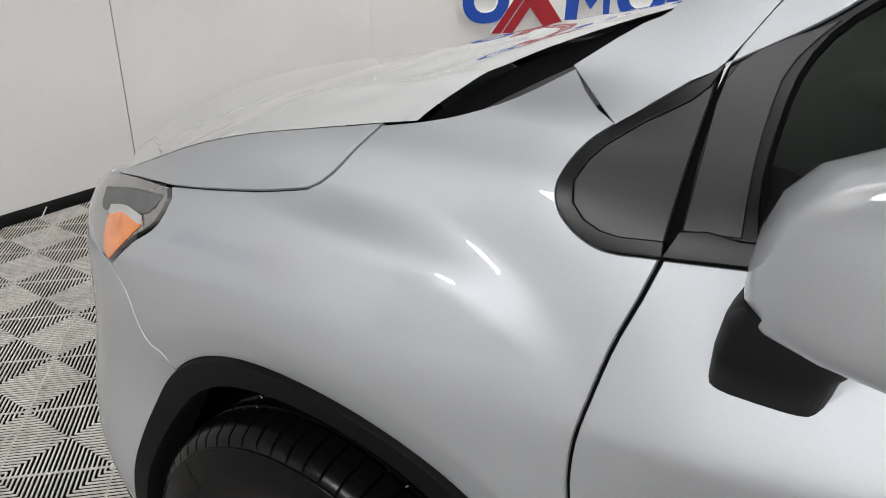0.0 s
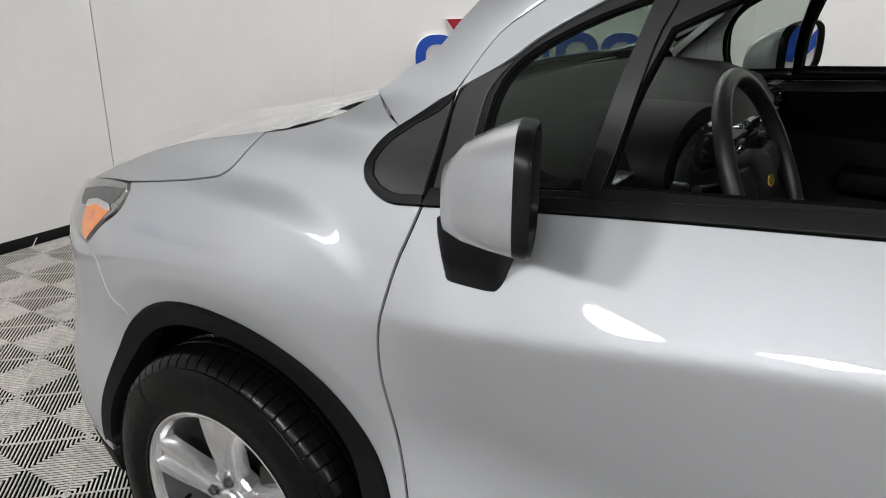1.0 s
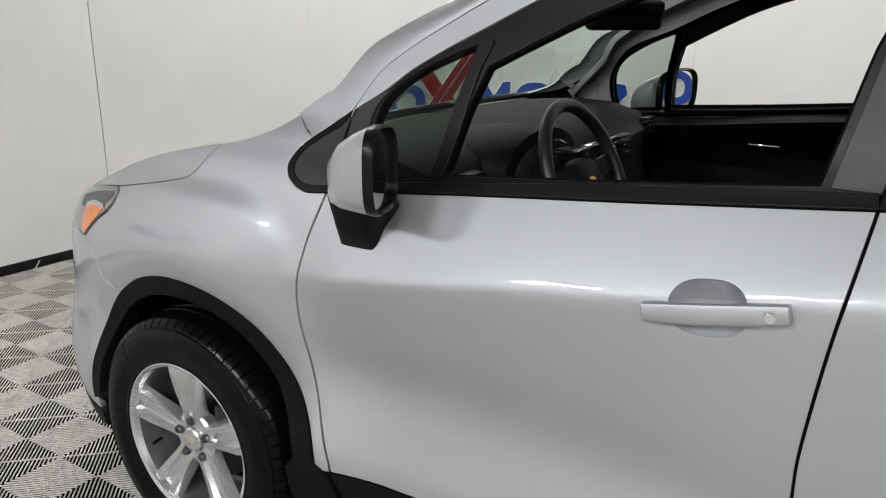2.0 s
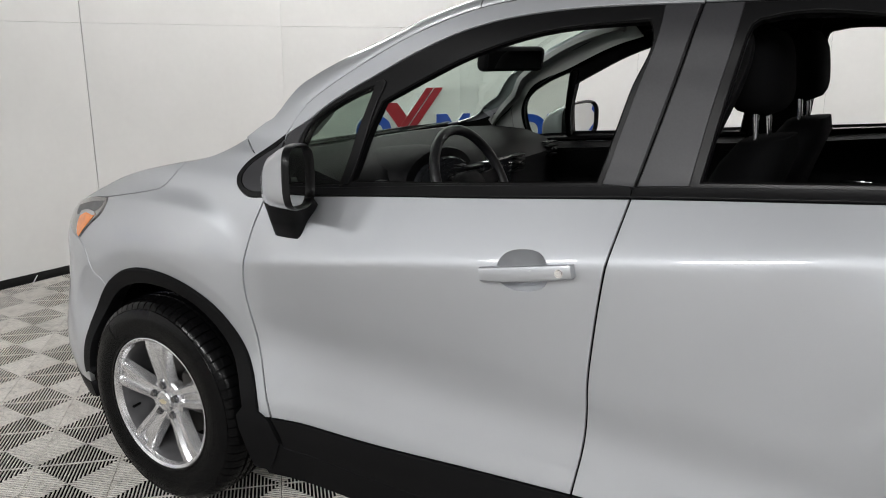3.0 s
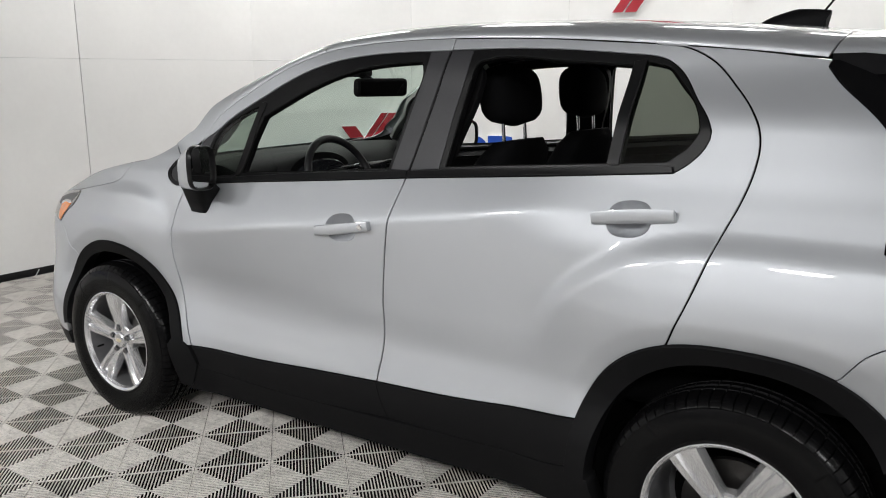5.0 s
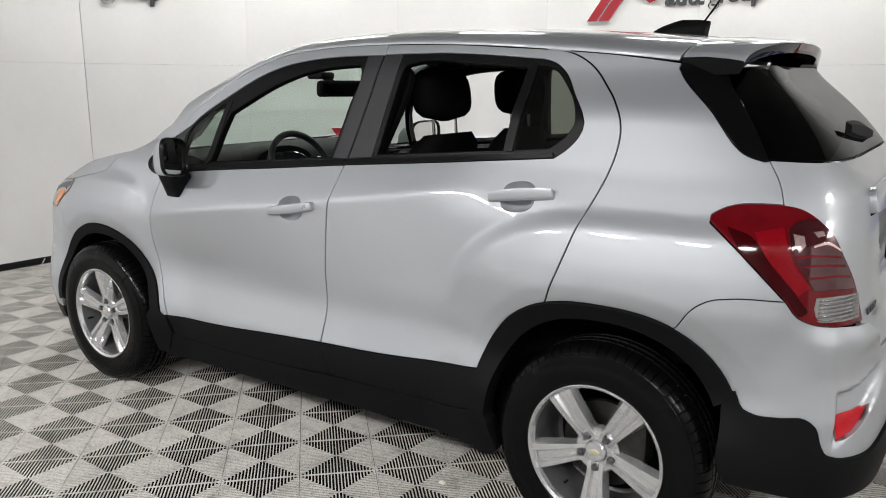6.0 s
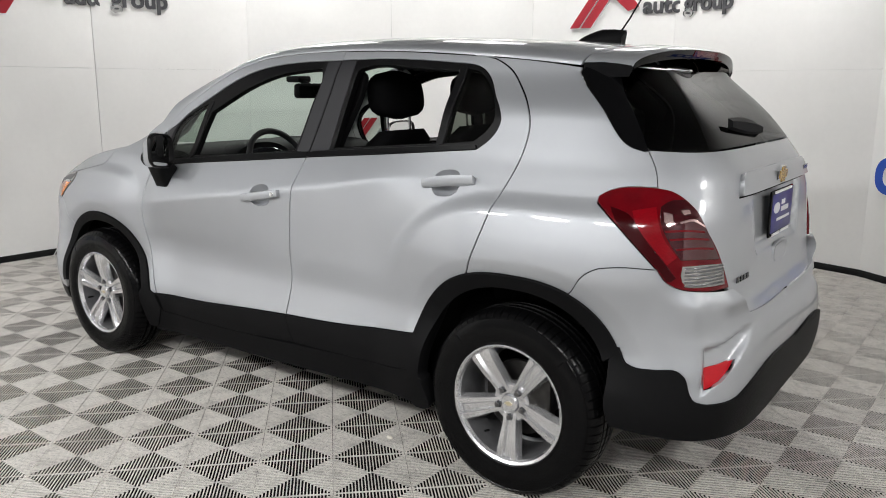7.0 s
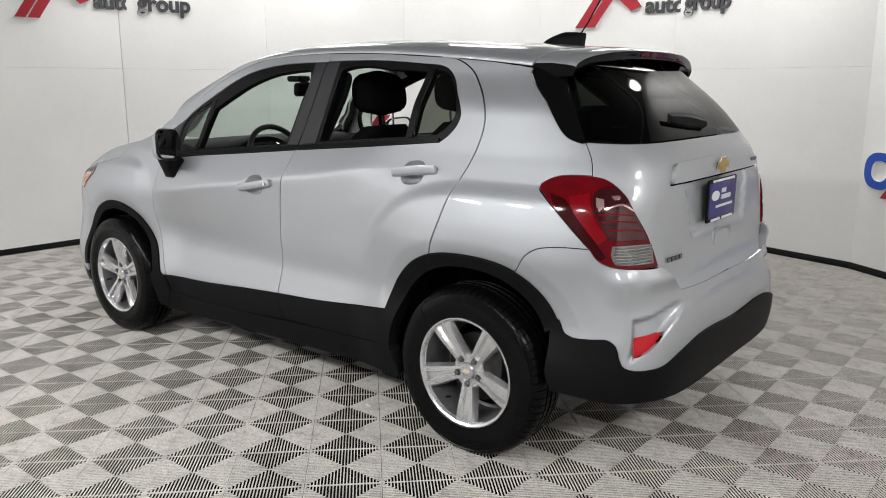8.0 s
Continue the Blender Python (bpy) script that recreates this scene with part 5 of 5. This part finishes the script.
# mirrors
def door_mirror(flip):
    s = -1 if flip else 1
    bm = bmesh.new()
    loops = []
    for x, ky, kz, cy, cz in ((.527, .14, .16, -.838, 1.082), (.531, .36, .40, -.842, 1.088), (.545, .62, .62, -.852, 1.103), (.572, .82, .80, -.867, 1.118), (.612, .95, .92, -.880, 1.131), (.646, 1.0, 1.0, -.886, 1.139)):
        loops.append([(x + .42 * (-(cy + y * ky) - .86) * min(1, max(0, (x - .50) / .08)), s * (cy + y * ky), cz + z * kz - .10 * y * ky) for y, z in ellipse(0, 0, .090, .082, 36, 3.4)])
    rings(bm, loops)
    mir = part("door_mirror", bm, SILVER, car, sharp=70)
    bm = bmesh.new()
    loops = []
    for x, k in ((.646, 1.004), (.662, 1.0), (.668, .95), (.662, .90), (.650, .88)):
        loops.append([(x + .42 * (.886 - y * k - .86), s * (-.886 + y * k), 1.139 + z * k - .10 * y * k) for y, z in ellipse(0, 0, .090, .082, 36, 3.4)])
    rings(bm, loops)
    part("mirror_rim", bm, TRIM, mir, "black mirror rim", sharp=50)
    bm = bmesh.new()
    rings(bm, [[(x + .42 * (.886 - y * .87 - .86), s * (-.886 + y * .87), 1.139 + z * .87 - .10 * y * .87) for y, z in ellipse(0, 0, .090, .082, 36, 3.4)] for x in (.651, .654)])
    part("mirror_glass", bm, MIRROR, mir, "reflecting mirror glass")
    bm = bmesh.new()
    loops = []
    for z, x0, x1, y0, y1 in ((.950, .500, .590, -.740, -.800), (.956, .499, .598, -.740, -.822), (1.00, .503, .606, -.740, -.845), (1.045, .513, .632, -.760, -.872), (1.075, .532, .648, -.80, -.90)):
        cx, cy, w, d = (x0 + x1) / 2, (y0 + y1) / 2, (x1 - x0) / 2, (y0 - y1) / 2
        loops.append([(cx + a, s * (cy + b), z) for a, b in ellipse(0, 0, w, d, 28, 4.0)])
    rings(bm, loops)
    part("mirror_foot", bm, BLACKP, mir, "black mirror foot", sharp=60)


door_mirror(False)
door_mirror(True)


# wheels
def wheel(cx, flip):
    s = 1 if flip else -1
    yc, zc, R = s * .765, .343, .343
    steps = 408
    phase = radians(-90 if cx > 1 else 92)
    bm = bmesh.new()
    prof = [(.206, .086), (.214, .097), (.221, .0985), (.224, .1010), (.228, .1000), (.232, .1005), (.262, .1065), (.290, .1045), (.312, .0975), (.3135, .0985), (.3145, .0975), (.3149, .0950), (.327, .088), (.3375, .070), (.3425, .045), (.343, .0365), (.335, .034), (.335, .029), (.343, .0265), (.343, .008), (.335, .0055), (.335, -.0055), (.343, -.008), (.343, -.0265), (.335, -.029), (.335, -.034), (.343, -.0365), (.3425, -.045), (.3375, -.070), (.327, -.088), (.30, -.10), (.25, -.104), (.206, -.086)]
    loops = []
    for i, (r, o) in enumerate(prof):
        lp = []
        for k in range(steps):
            a = 2 * math.pi * (k // 6 + (0, .045, .10, .145, .45, .75)[k % 6]) / (steps // 6)
            rr = r
            if .315 < r and abs(o) > .04:
                rr = r - (.006 if k % 6 in (1, 2) else 0)
            elif .3425 < r and abs(o) < .037:
                rr = r - (.005 if k % 6 in (1, 2) else 0)
            if i in (7, 8) and abs(o) > .09 and (k // 17) % 24 in (3, 4, 5, 9):
                rr, o2 = r, o + .0012
            else:
                o2 = o
            lp.append((cx + rr * math.cos(a), yc + s * o2, zc + rr * math.sin(a)))
        loops.append(lp)
    rings(bm, loops, caps=False)
    # the rim
    br = bmesh.new()
    lathe(br, [(.226, s * .090), (.2235, s * .0975), (.217, s * .099), (.209, s * .094), (.204, s * .080)], 96, (cx, yc, zc))
    wh = part("wheel", br, ALLOY, car, "five-spoke silver alloy wheel with black tyre")
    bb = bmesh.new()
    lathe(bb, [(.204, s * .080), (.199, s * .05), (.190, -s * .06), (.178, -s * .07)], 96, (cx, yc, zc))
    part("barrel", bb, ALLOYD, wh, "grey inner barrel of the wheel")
    part("tyre", bm, RUBBER, wh, "black treaded tyre", sharp=30)
    bs = bmesh.new()
    lathe(bs, [(.175, -s * .06), (.15, -s * .062), (.04, -s * .062), (.0, -s * .062)], 48, (cx, yc, zc))
    part("wheel_back", bs, DARK, wh, "dark inner side of the wheel")
    for k in range(5):
        a = 2 * math.pi * k / 5 + phase
        m = Matrix.Translation((cx, yc, zc)) @ Matrix.Rotation(-a, 4, "Y")
        bs = bmesh.new()
        loops = []
        for r, w, d, th in ((.040, .029, .066, .040), (.060, .0285, .070, .036), (.085, .0300, .073, .032), (.115, .0345, .078, .030), (.150, .0390, .084, .028), (.185, .0430, .088, .026), (.208, .046, .088, .022)):
            sec = [(-1.18, -th), (-1.0, -.008), (-.90, 0), (-.45, 0.001), (-.24, -.011), (.24, -.011), (.45, 0.001), (.90, 0), (1.0, -.008), (1.18, -th)]
            loops.append([tuple(m @ Vector((r, s * (d + e), w * c))) for c, e in sec])
        rings(bs, loops)
        part("spoke", bs, ALLOY, wh, sharp=28)
    bs = bmesh.new()
    lathe(bs, [(.074, s * .030), (.072, s * .058), (.066, s * .064), (.036, s * .066), (.034, s * .060)], 40, (cx, yc, zc))
    part("hub", bs, ALLOY, wh)
    bs = bmesh.new()
    lathe(bs, [(.0335, s * .060), (.033, s * .073), (.029, s * .077), (.0, s * .079)], 32, (cx, yc, zc))
    cap = part("hub_cap", bs, ALLOY, wh, "round silver hub cap")
    bs = bmesh.new()
    rings(bs, [[(cx + y * .26, yc + s * o, zc + z * .26) for y, z in bt] for o in (.0775, .0800)])
    part("cap_badge", bs, PALEGOLD, wh, "small gold badge", smooth_all=False)
    for k in range(5):
        a = 2 * math.pi * k / 5 + phase
        bs = bmesh.new()
        lathe(bs, [(.0125, s * .045), (.0125, s * .070), (.0095, s * .078), (.0, s * .079)], 12, (cx + .0525 * math.cos(a), yc, zc + .0525 * math.sin(a)))
        part("wheel_nut", bs, NUT, wh, "dark chrome wheel nut")
    bs = bmesh.new()
    a = phase + radians(-36 if cx > 1 else 108)
    tube(bs, [(cx + .17 * math.cos(a), yc + s * .05, zc + .17 * math.sin(a)), (cx + .155 * math.cos(a), yc + s * .085, zc + .155 * math.sin(a))], .0045, 8)
    part("valve", bs, BLACKP, wh, "black tyre valve")
    bs = bmesh.new()
    lathe(bs, [(.05, s * .0), (.138, s * .0), (.138, -s * .022), (.05, -s * .022)], 48, (cx, yc, zc))
    part("brake_disc", bs, STEEL, wh, "grey steel brake disc")
    bs = bmesh.new()
    block(bs, cx + .06, cx + .15, yc - .05, yc + .03, zc - .02, zc + .11, .015)
    part("brake_caliper", bs, STEEL, wh, "dark brake caliper")


for cx in (.0, 2.555):
    for flip in (False, True):
        wheel(cx, flip)
        s = 1 if flip else -1
        bm = bmesh.new()
        loops = []
        for o in (.80, .40):
            loops.append([(cx + .405 * math.cos(radians(a)), s * o, .345 + (.415 if cx < 1 else .44) * math.sin(radians(a))) for a in range(0, 181, 6)])
        loops.append([(cx, s * .40, .345)] * len(loops[0]))
        rings(bm, loops, closed=False)
        bmesh.ops.remove_doubles(bm, verts=bm.verts, dist=1e-5)
        part("wheel_well", bm, DARK, car, "black wheel housing")
bm = bmesh.new()
block(bm, -.45, .38, -.42, .42, .20, .85)
block(bm, .36, 2.18, -.73, .73, .205, .40, .03)
block(bm, 2.16, 3.12, -.44, .44, .25, .60, .03)
part("underbody", bm, DARK, car, "black underbody")

# ---- cabin ----
def seat(y, x0=1.10, rear=False):
    w = .255
    bm = bmesh.new()
    loops = []
    for t, dx, ww, th in ((0, 0, .90, .10), (.12, .02, 1.0, .13), (.45, .10, 1.0, .14), (.75, .19, .94, .125), (.93, .255, .72, .11), (1.0, .275, .50, .07)):
        z, x = .56 + .685 * t, x0 + .34 + dx * .75
        loops.append([(x + a, y + b, z + .12 * a) for b, a in ellipse(0, 0, w * ww, th / 2 + .02, 28, 3.2)])
    rings(bm, loops)
    st = part("seat", bm, FABRIC, car, "black cloth seat with headrest", sharp=70)
    bm = bmesh.new()
    block(bm, x0 - .18, x0 + .36, y - w, y + w, .46, .60, .05, seg=4)
    part("seat_cushion", bm, FABRIC, st)
    bm = bmesh.new()
    hx, hz = x0 + .515, 1.400
    loops = []
    for t in np.linspace(-1, 1, 13):
        k = (1 - abs(t) ** 4.0) ** .5
        loops.append([(hx - .012 * t + a * max(k, .12), y + b * max(k, .12) * (1 - .10 * max(t, 0)), hz + .107 * t) for b, a in ellipse(0, 0, .166, .066, 28, 2.8)])
    rings(bm, loops)
    part("headrest", bm, FABRIC, st, sharp=70)
    for o in (-.078, .078):
        bm = bmesh.new()
        tube(bm, [(hx + .020, y + o, 1.20), (hx + .010, y + o, 1.33)], .0065, 10)
        part("headrest_post", bm, CHROME, st, "chrome headrest post")


seat(-.31)
seat(.31)
bm = bmesh.new()
block(bm, 2.00, 2.42, -.62, .62, .50, .66, .05, seg=3)
block(bm, 2.32, 2.48, -.62, .62, .62, 1.16, .05, pose(0, 0, 0), seg=3)
bench = part("rear_seat", bm, FABRIC, car, "black cloth rear bench seat", sharp=60)
for y in (-.36, 0, .36):
    bm = bmesh.new()
    block(bm, 2.38, 2.48, y - .12, y + .12, 1.18, 1.34, .035, seg=3)
    part("headrest", bm, FABRIC, bench, sharp=60)

# dashboard
bm = bmesh.new()
prof = [(.02, 1.02), (.10, 1.098), (.25, 1.128), (.42, 1.140), (.56, 1.135), (.66, 1.108), (.70, 1.06), (.69, .98), (.72, .90), (.70, .72), (.60, .55), (.10, .50)]
rings(bm, [[(x + .05 * (1 - abs(y) / .66) * (x > .5) - .05 * (abs(y) / .66) ** 2 * (x > .3), y, z - .02 * (abs(y) / .66) ** 3) for x, z in prof] for y in np.linspace(-.66, .66, 15)])
dash = part("dashboard", bm, DASH, car, "black moulded dashboard", sharp=40)
bm = bmesh.new()
rings(bm, [[(x, -.31 + .19 * math.cos(a) * k, 1.068 + .085 * max(math.sin(a), -.3) * k) for a in np.linspace(-.25, math.pi + .25, 21)] for x, k in ((.50, .85), (.60, 1.0), (.70, 1.03), (.715, .98))])
part("instrument_hood", bm, DASH, dash, sharp=50)
bm = bmesh.new()
rings(bm, [[(.722, -.31 + .155 * math.cos(a), 1.065 + .06 * math.sin(a)) for a in np.linspace(0, 2 * math.pi, 24, endpoint=False)], [(.728, -.31 + .145 * math.cos(a), 1.065 + .055 * math.sin(a)) for a in np.linspace(0, 2 * math.pi, 24, endpoint=False)]])
part("instrument_glass", bm, SCREEN, dash, "dark glossy instrument glass")
bm = bmesh.new()
block(bm, .715, .745, -.11, .11, .985, 1.085, .008, pose(0, 0, 0))
part("screen", bm, SCREEN, dash, "dark centre screen")
for y in (-.58, .58, -.15, .15):
    vx = .700 - .052 * (abs(y) / .66) ** 2 + .05 * (1 - abs(y) / .66)
    bm = bmesh.new()
    for k in range(4):
        block(bm, vx - .012, vx + .016, y - .045, y + .045, 1.025 + k * .017, 1.031 + k * .017, .002)
    part("air_vent", bm, TRIM, dash, "black louvred air vent")
    bm = bmesh.new()
    block(bm, vx + .008, vx + .020, y - .012, y + .012, 1.045, 1.058, .003)
    part("vent_slider", bm, CHROME, dash, "chrome vent slider")
bm = bmesh.new()
lathe(bm, [(.0, .0), (.024, .0), (.024, .02), (.018, .024), (.0, .022)], 24, (0, 0, 0))
bmesh.ops.transform(bm, matrix=pose(.745, -.545, 1.055, 0, 0, -90), verts=bm.verts)
part("light_knob", bm, TRIM, dash, "round black light switch")

# steering wheel
col = pose(.832, -.31, 1.042, 0, -24, 0)
bm = bmesh.new()
ringp = []
for k in range(64):
    a = 2 * math.pi * k / 64
    ringp.append(col @ Vector((0, .182 * math.cos(a), .182 * math.sin(a))))
tube(bm, ringp, .0155, 12, closed=True)
sw = part("steering_wheel", bm, LEATHER, car, "black leather steering wheel with spokes", sharp=80)
bm = bmesh.new()
rings(bm, [[tuple(col @ Vector((o, y, z))) for y, z in ellipse(0, -.012, w, h, 28, 3.0)] for o, w, h in ((-.06, .05, .045), (-.02, .078, .068), (.004, .072, .062), (.010, .05, .045))])
part("wheel_hub", bm, DASH, sw, sharp=60)
for a in (8, 172, 262, 278):
    bm = bmesh.new()
    c, s2 = math.cos(radians(a)), math.sin(radians(a))
    loops = []
    for r, w in ((.05, .030), (.10, .022), (.17, .018)):
        loops.append([tuple(col @ Vector((o, r * c - b * s2, r * s2 + b * c))) for b, o in ((-w, -.016), (w, -.016), (w, .0), (-w, .0))])
    rings(bm, loops)
    part("wheel_spoke", bm, DASH, sw)
bm = bmesh.new()
rings(bm, [[tuple(col @ Vector((o, y * .33, z * .33 - .005))) for y, z in bt] for o in (.009, .0125)])
part("wheel_badge", bm, GOLD, sw, "small gold badge", smooth_all=False)
bm = bmesh.new()
tube(bm, [col @ Vector((-.30, 0, -.02)), col @ Vector((-.03, 0, 0))], .045, 16)
part("steering_column", bm, DASH, sw)
for sgn in (-1, 1):
    bm = bmesh.new()
    tube(bm, [col @ Vector((-.07, sgn * .03, .01)), col @ Vector((-.06, sgn * .16, .035))], .008, 8)
    part("stalk", bm, DASH, sw, "black column stalk")

# inside mirror
bm = bmesh.new()
block(bm, -.022, .018, -.128, .128, -.040, .040, .0195, pose(.765, .045, 1.410, 0, 8, -27), seg=3)
rvm = part("inside_mirror", bm, DASH, car, "black inside mirror below the roof")
bm = bmesh.new()
block(bm, .016, .0195, -.105, .105, -.028, .028, 0, pose(.765, .045, 1.410, 0, 8, -27))
part("mirror_glass", bm, MIRROR, rvm, "reflecting mirror glass")
bm = bmesh.new()
tube(bm, [(.755, .035, 1.42), (.71, .0, 1.455), (.68, 0, 1.475)], .016, 10)
block(bm, .62, .72, -.05, .05, 1.455, 1.490, .012)
part("mirror_stem", bm, DASH, rvm)

# inner trim of both sides
for flip in (False, True):
    sg = 1 if flip else -1
    trim = panel("door_trim", outline(bend([(.62, .45), (2.12, .50)]), bend([(2.12, .50), (2.20, .80), (2.32, 1.225)]), bend(BELT_R_TOP[::-1]), bend(BELT_F_TOP[::-1]), bend([(.50, 1.074), (.55, .8), (.62, .45)])), DASH, car, flip=flip, step=.06, gap=0, lift=-.085, depth=.01, label="black inner door trim with armrest")
    for x0, x1 in ((.85, 1.35), (1.62, 2.05)):
        bm = bmesh.new()
        block(bm, x0, x1, min(sg * .60, sg * .70), max(sg * .60, sg * .70), .80, .86, .02)
        part("armrest", bm, DASH, trim)
    for x0 in (.98, 1.72):
        bm = bmesh.new()
        block(bm, x0, x0 + .10, sg * .655, sg * .672, 1.000, 1.014, .004)
        part("inner_handle", bm, CHROME, trim, "chrome inner door handle")
    panel("belt_ledge", outline(bend(BELT_F_TOP + BELT_R_TOP[1:]), bend([(2.32, 1.234), (2.32, 1.215)]), bend(BELT_R[::-1]), bend(BELT_F[::-1])), DASH, trim, flip=flip, step=.05, gap=0, lift=-.05, depth=.04)
    for loop, nm in ((outline(bend([(1.40, 1.16), (1.56, 1.18)]), bend([(1.56, 1.18), (1.61, 1.53), (1.45, 1.53)]), bend([(1.45, 1.53), (1.40, 1.16)])), "b_pillar_trim"), (outline(bend([(2.30, 1.24), (2.45, 1.25)]), bend([(2.45, 1.25), (2.52, 1.36), (2.40, 1.50), (2.24, 1.51)]), bend([(2.24, 1.51), (2.38, 1.36), (2.30, 1.24)])), "c_pillar_trim")):
        panel(nm, loop, DASHG if nm[0] == "a" else DASH, car, flip=flip, step=.05, gap=0, lift=-.055, depth=.03, label="dark pillar trim")
    panel("a_pillar_trim", outline(bend([(.36, .03), (.95, .03)]), bend([(.95, .03), (.95, .30), (.33, .30), (.36, .03)])), DASHG, car, surface=top, flip=flip, step=.04, gap=0, lift=-.045, depth=.02, label="grey pillar trim")
    panel("a_pillar_trim", outline(bend([(.34, 1.02), (.50, 1.06)]), bend([(.50, 1.06), (.495, 1.21), (.545, 1.29), (.72, 1.375), (.95, 1.475), (1.03, 1.50)]), bend([(1.03, 1.50), (1.0, 1.54), (.80, 1.465), (.54, 1.318), (.44, 1.20), (.36, 1.14), (.34, 1.02)])), DASHG, car, flip=flip, step=.04, gap=0, lift=-.032, depth=.004, label="grey pillar trim")
bm = bmesh.new()
block(bm, .70, 1.30, -.10, .10, .40, .72, .03)
part("centre_console", bm, DASH, car, "black centre console")
bm = bmesh.new()
block(bm, 2.47, 3.05, -.60, .60, .58, .98, .04)
part("luggage_cover", bm, DASH, car, "black luggage space trim")

# a scrap of paper on the floor beside the sill
random.seed(5)
bm = bmesh.new()
rings(bm, [[(1.928 + r * math.cos(.7 * k + t) * (1 + .25 * random.random()), -.752 + .7 * r * math.sin(.7 * k + t), z) for k in range(9)] for r, z, t in ((.012, .0005, 0), (.015, .004, .1), (.011, .009, .3), (.004, .011, .4))])
tagged(part("paper_scrap", bm, SCRAP, sharp=20), "small crumpled pale scrap of paper on the tiles", "litter")

# ---- floor tiles, last ----
tile = tile_mesh()
cs, sn = math.cos(TURN), math.sin(TURN)


def tile_at(i, j):
    return (TX + TILE * (cs * (i + .5) - sn * (j + .5)), TY + TILE * (sn * (i + .5) + cs * (j + .5)))


def in_room(x, y):
    return bool(within(np.array([[1.6 + (x - 1.6) * .965, -1.2 + (y + 1.2) * .965]]), CORNERS)[0])


spots = [(i, j, *tile_at(i, j)) for i in range(-40, 41) for j in range(-40, 41)]
spots = [s for s in spots if in_room(s[2], s[3])]
# the tiles of the strip beside the car that the camera passes
near = sorted(spots, key=lambda s: max(abs(s[2] - 1.6) / 3.2, abs(s[3] + 1.25) / 1.5))[:300]
chosen = {(s[0], s[1]) for s in near}
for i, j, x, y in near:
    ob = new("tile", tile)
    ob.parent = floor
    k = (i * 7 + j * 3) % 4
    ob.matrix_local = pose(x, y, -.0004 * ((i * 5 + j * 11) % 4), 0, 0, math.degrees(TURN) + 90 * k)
rest = [s for s in spots if (s[0], s[1]) not in chosen]
tv = np.empty(len(tile.vertices) * 3)
tile.vertices.foreach_get("co", tv)
tv = tv.reshape(-1, 3)
tf = np.array([tuple(p.vertices) for p in tile.polygons])
rot = np.array(((cs, sn, 0), (-sn, cs, 0), (0, 0, 1)))
base = tv @ rot
allv = np.concatenate([base + (x, y, 0) for _, _, x, y in rest])
allf = np.concatenate([tf + k * len(tv) for k in range(len(rest))])
me = bpy.data.meshes.new("tile_field")
me.from_pydata(allv.tolist(), [], allf.tolist())
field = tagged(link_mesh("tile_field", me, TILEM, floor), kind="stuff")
# same painted slot shade on the rib sides of the field
me.materials.append(SLOTSHADEM)
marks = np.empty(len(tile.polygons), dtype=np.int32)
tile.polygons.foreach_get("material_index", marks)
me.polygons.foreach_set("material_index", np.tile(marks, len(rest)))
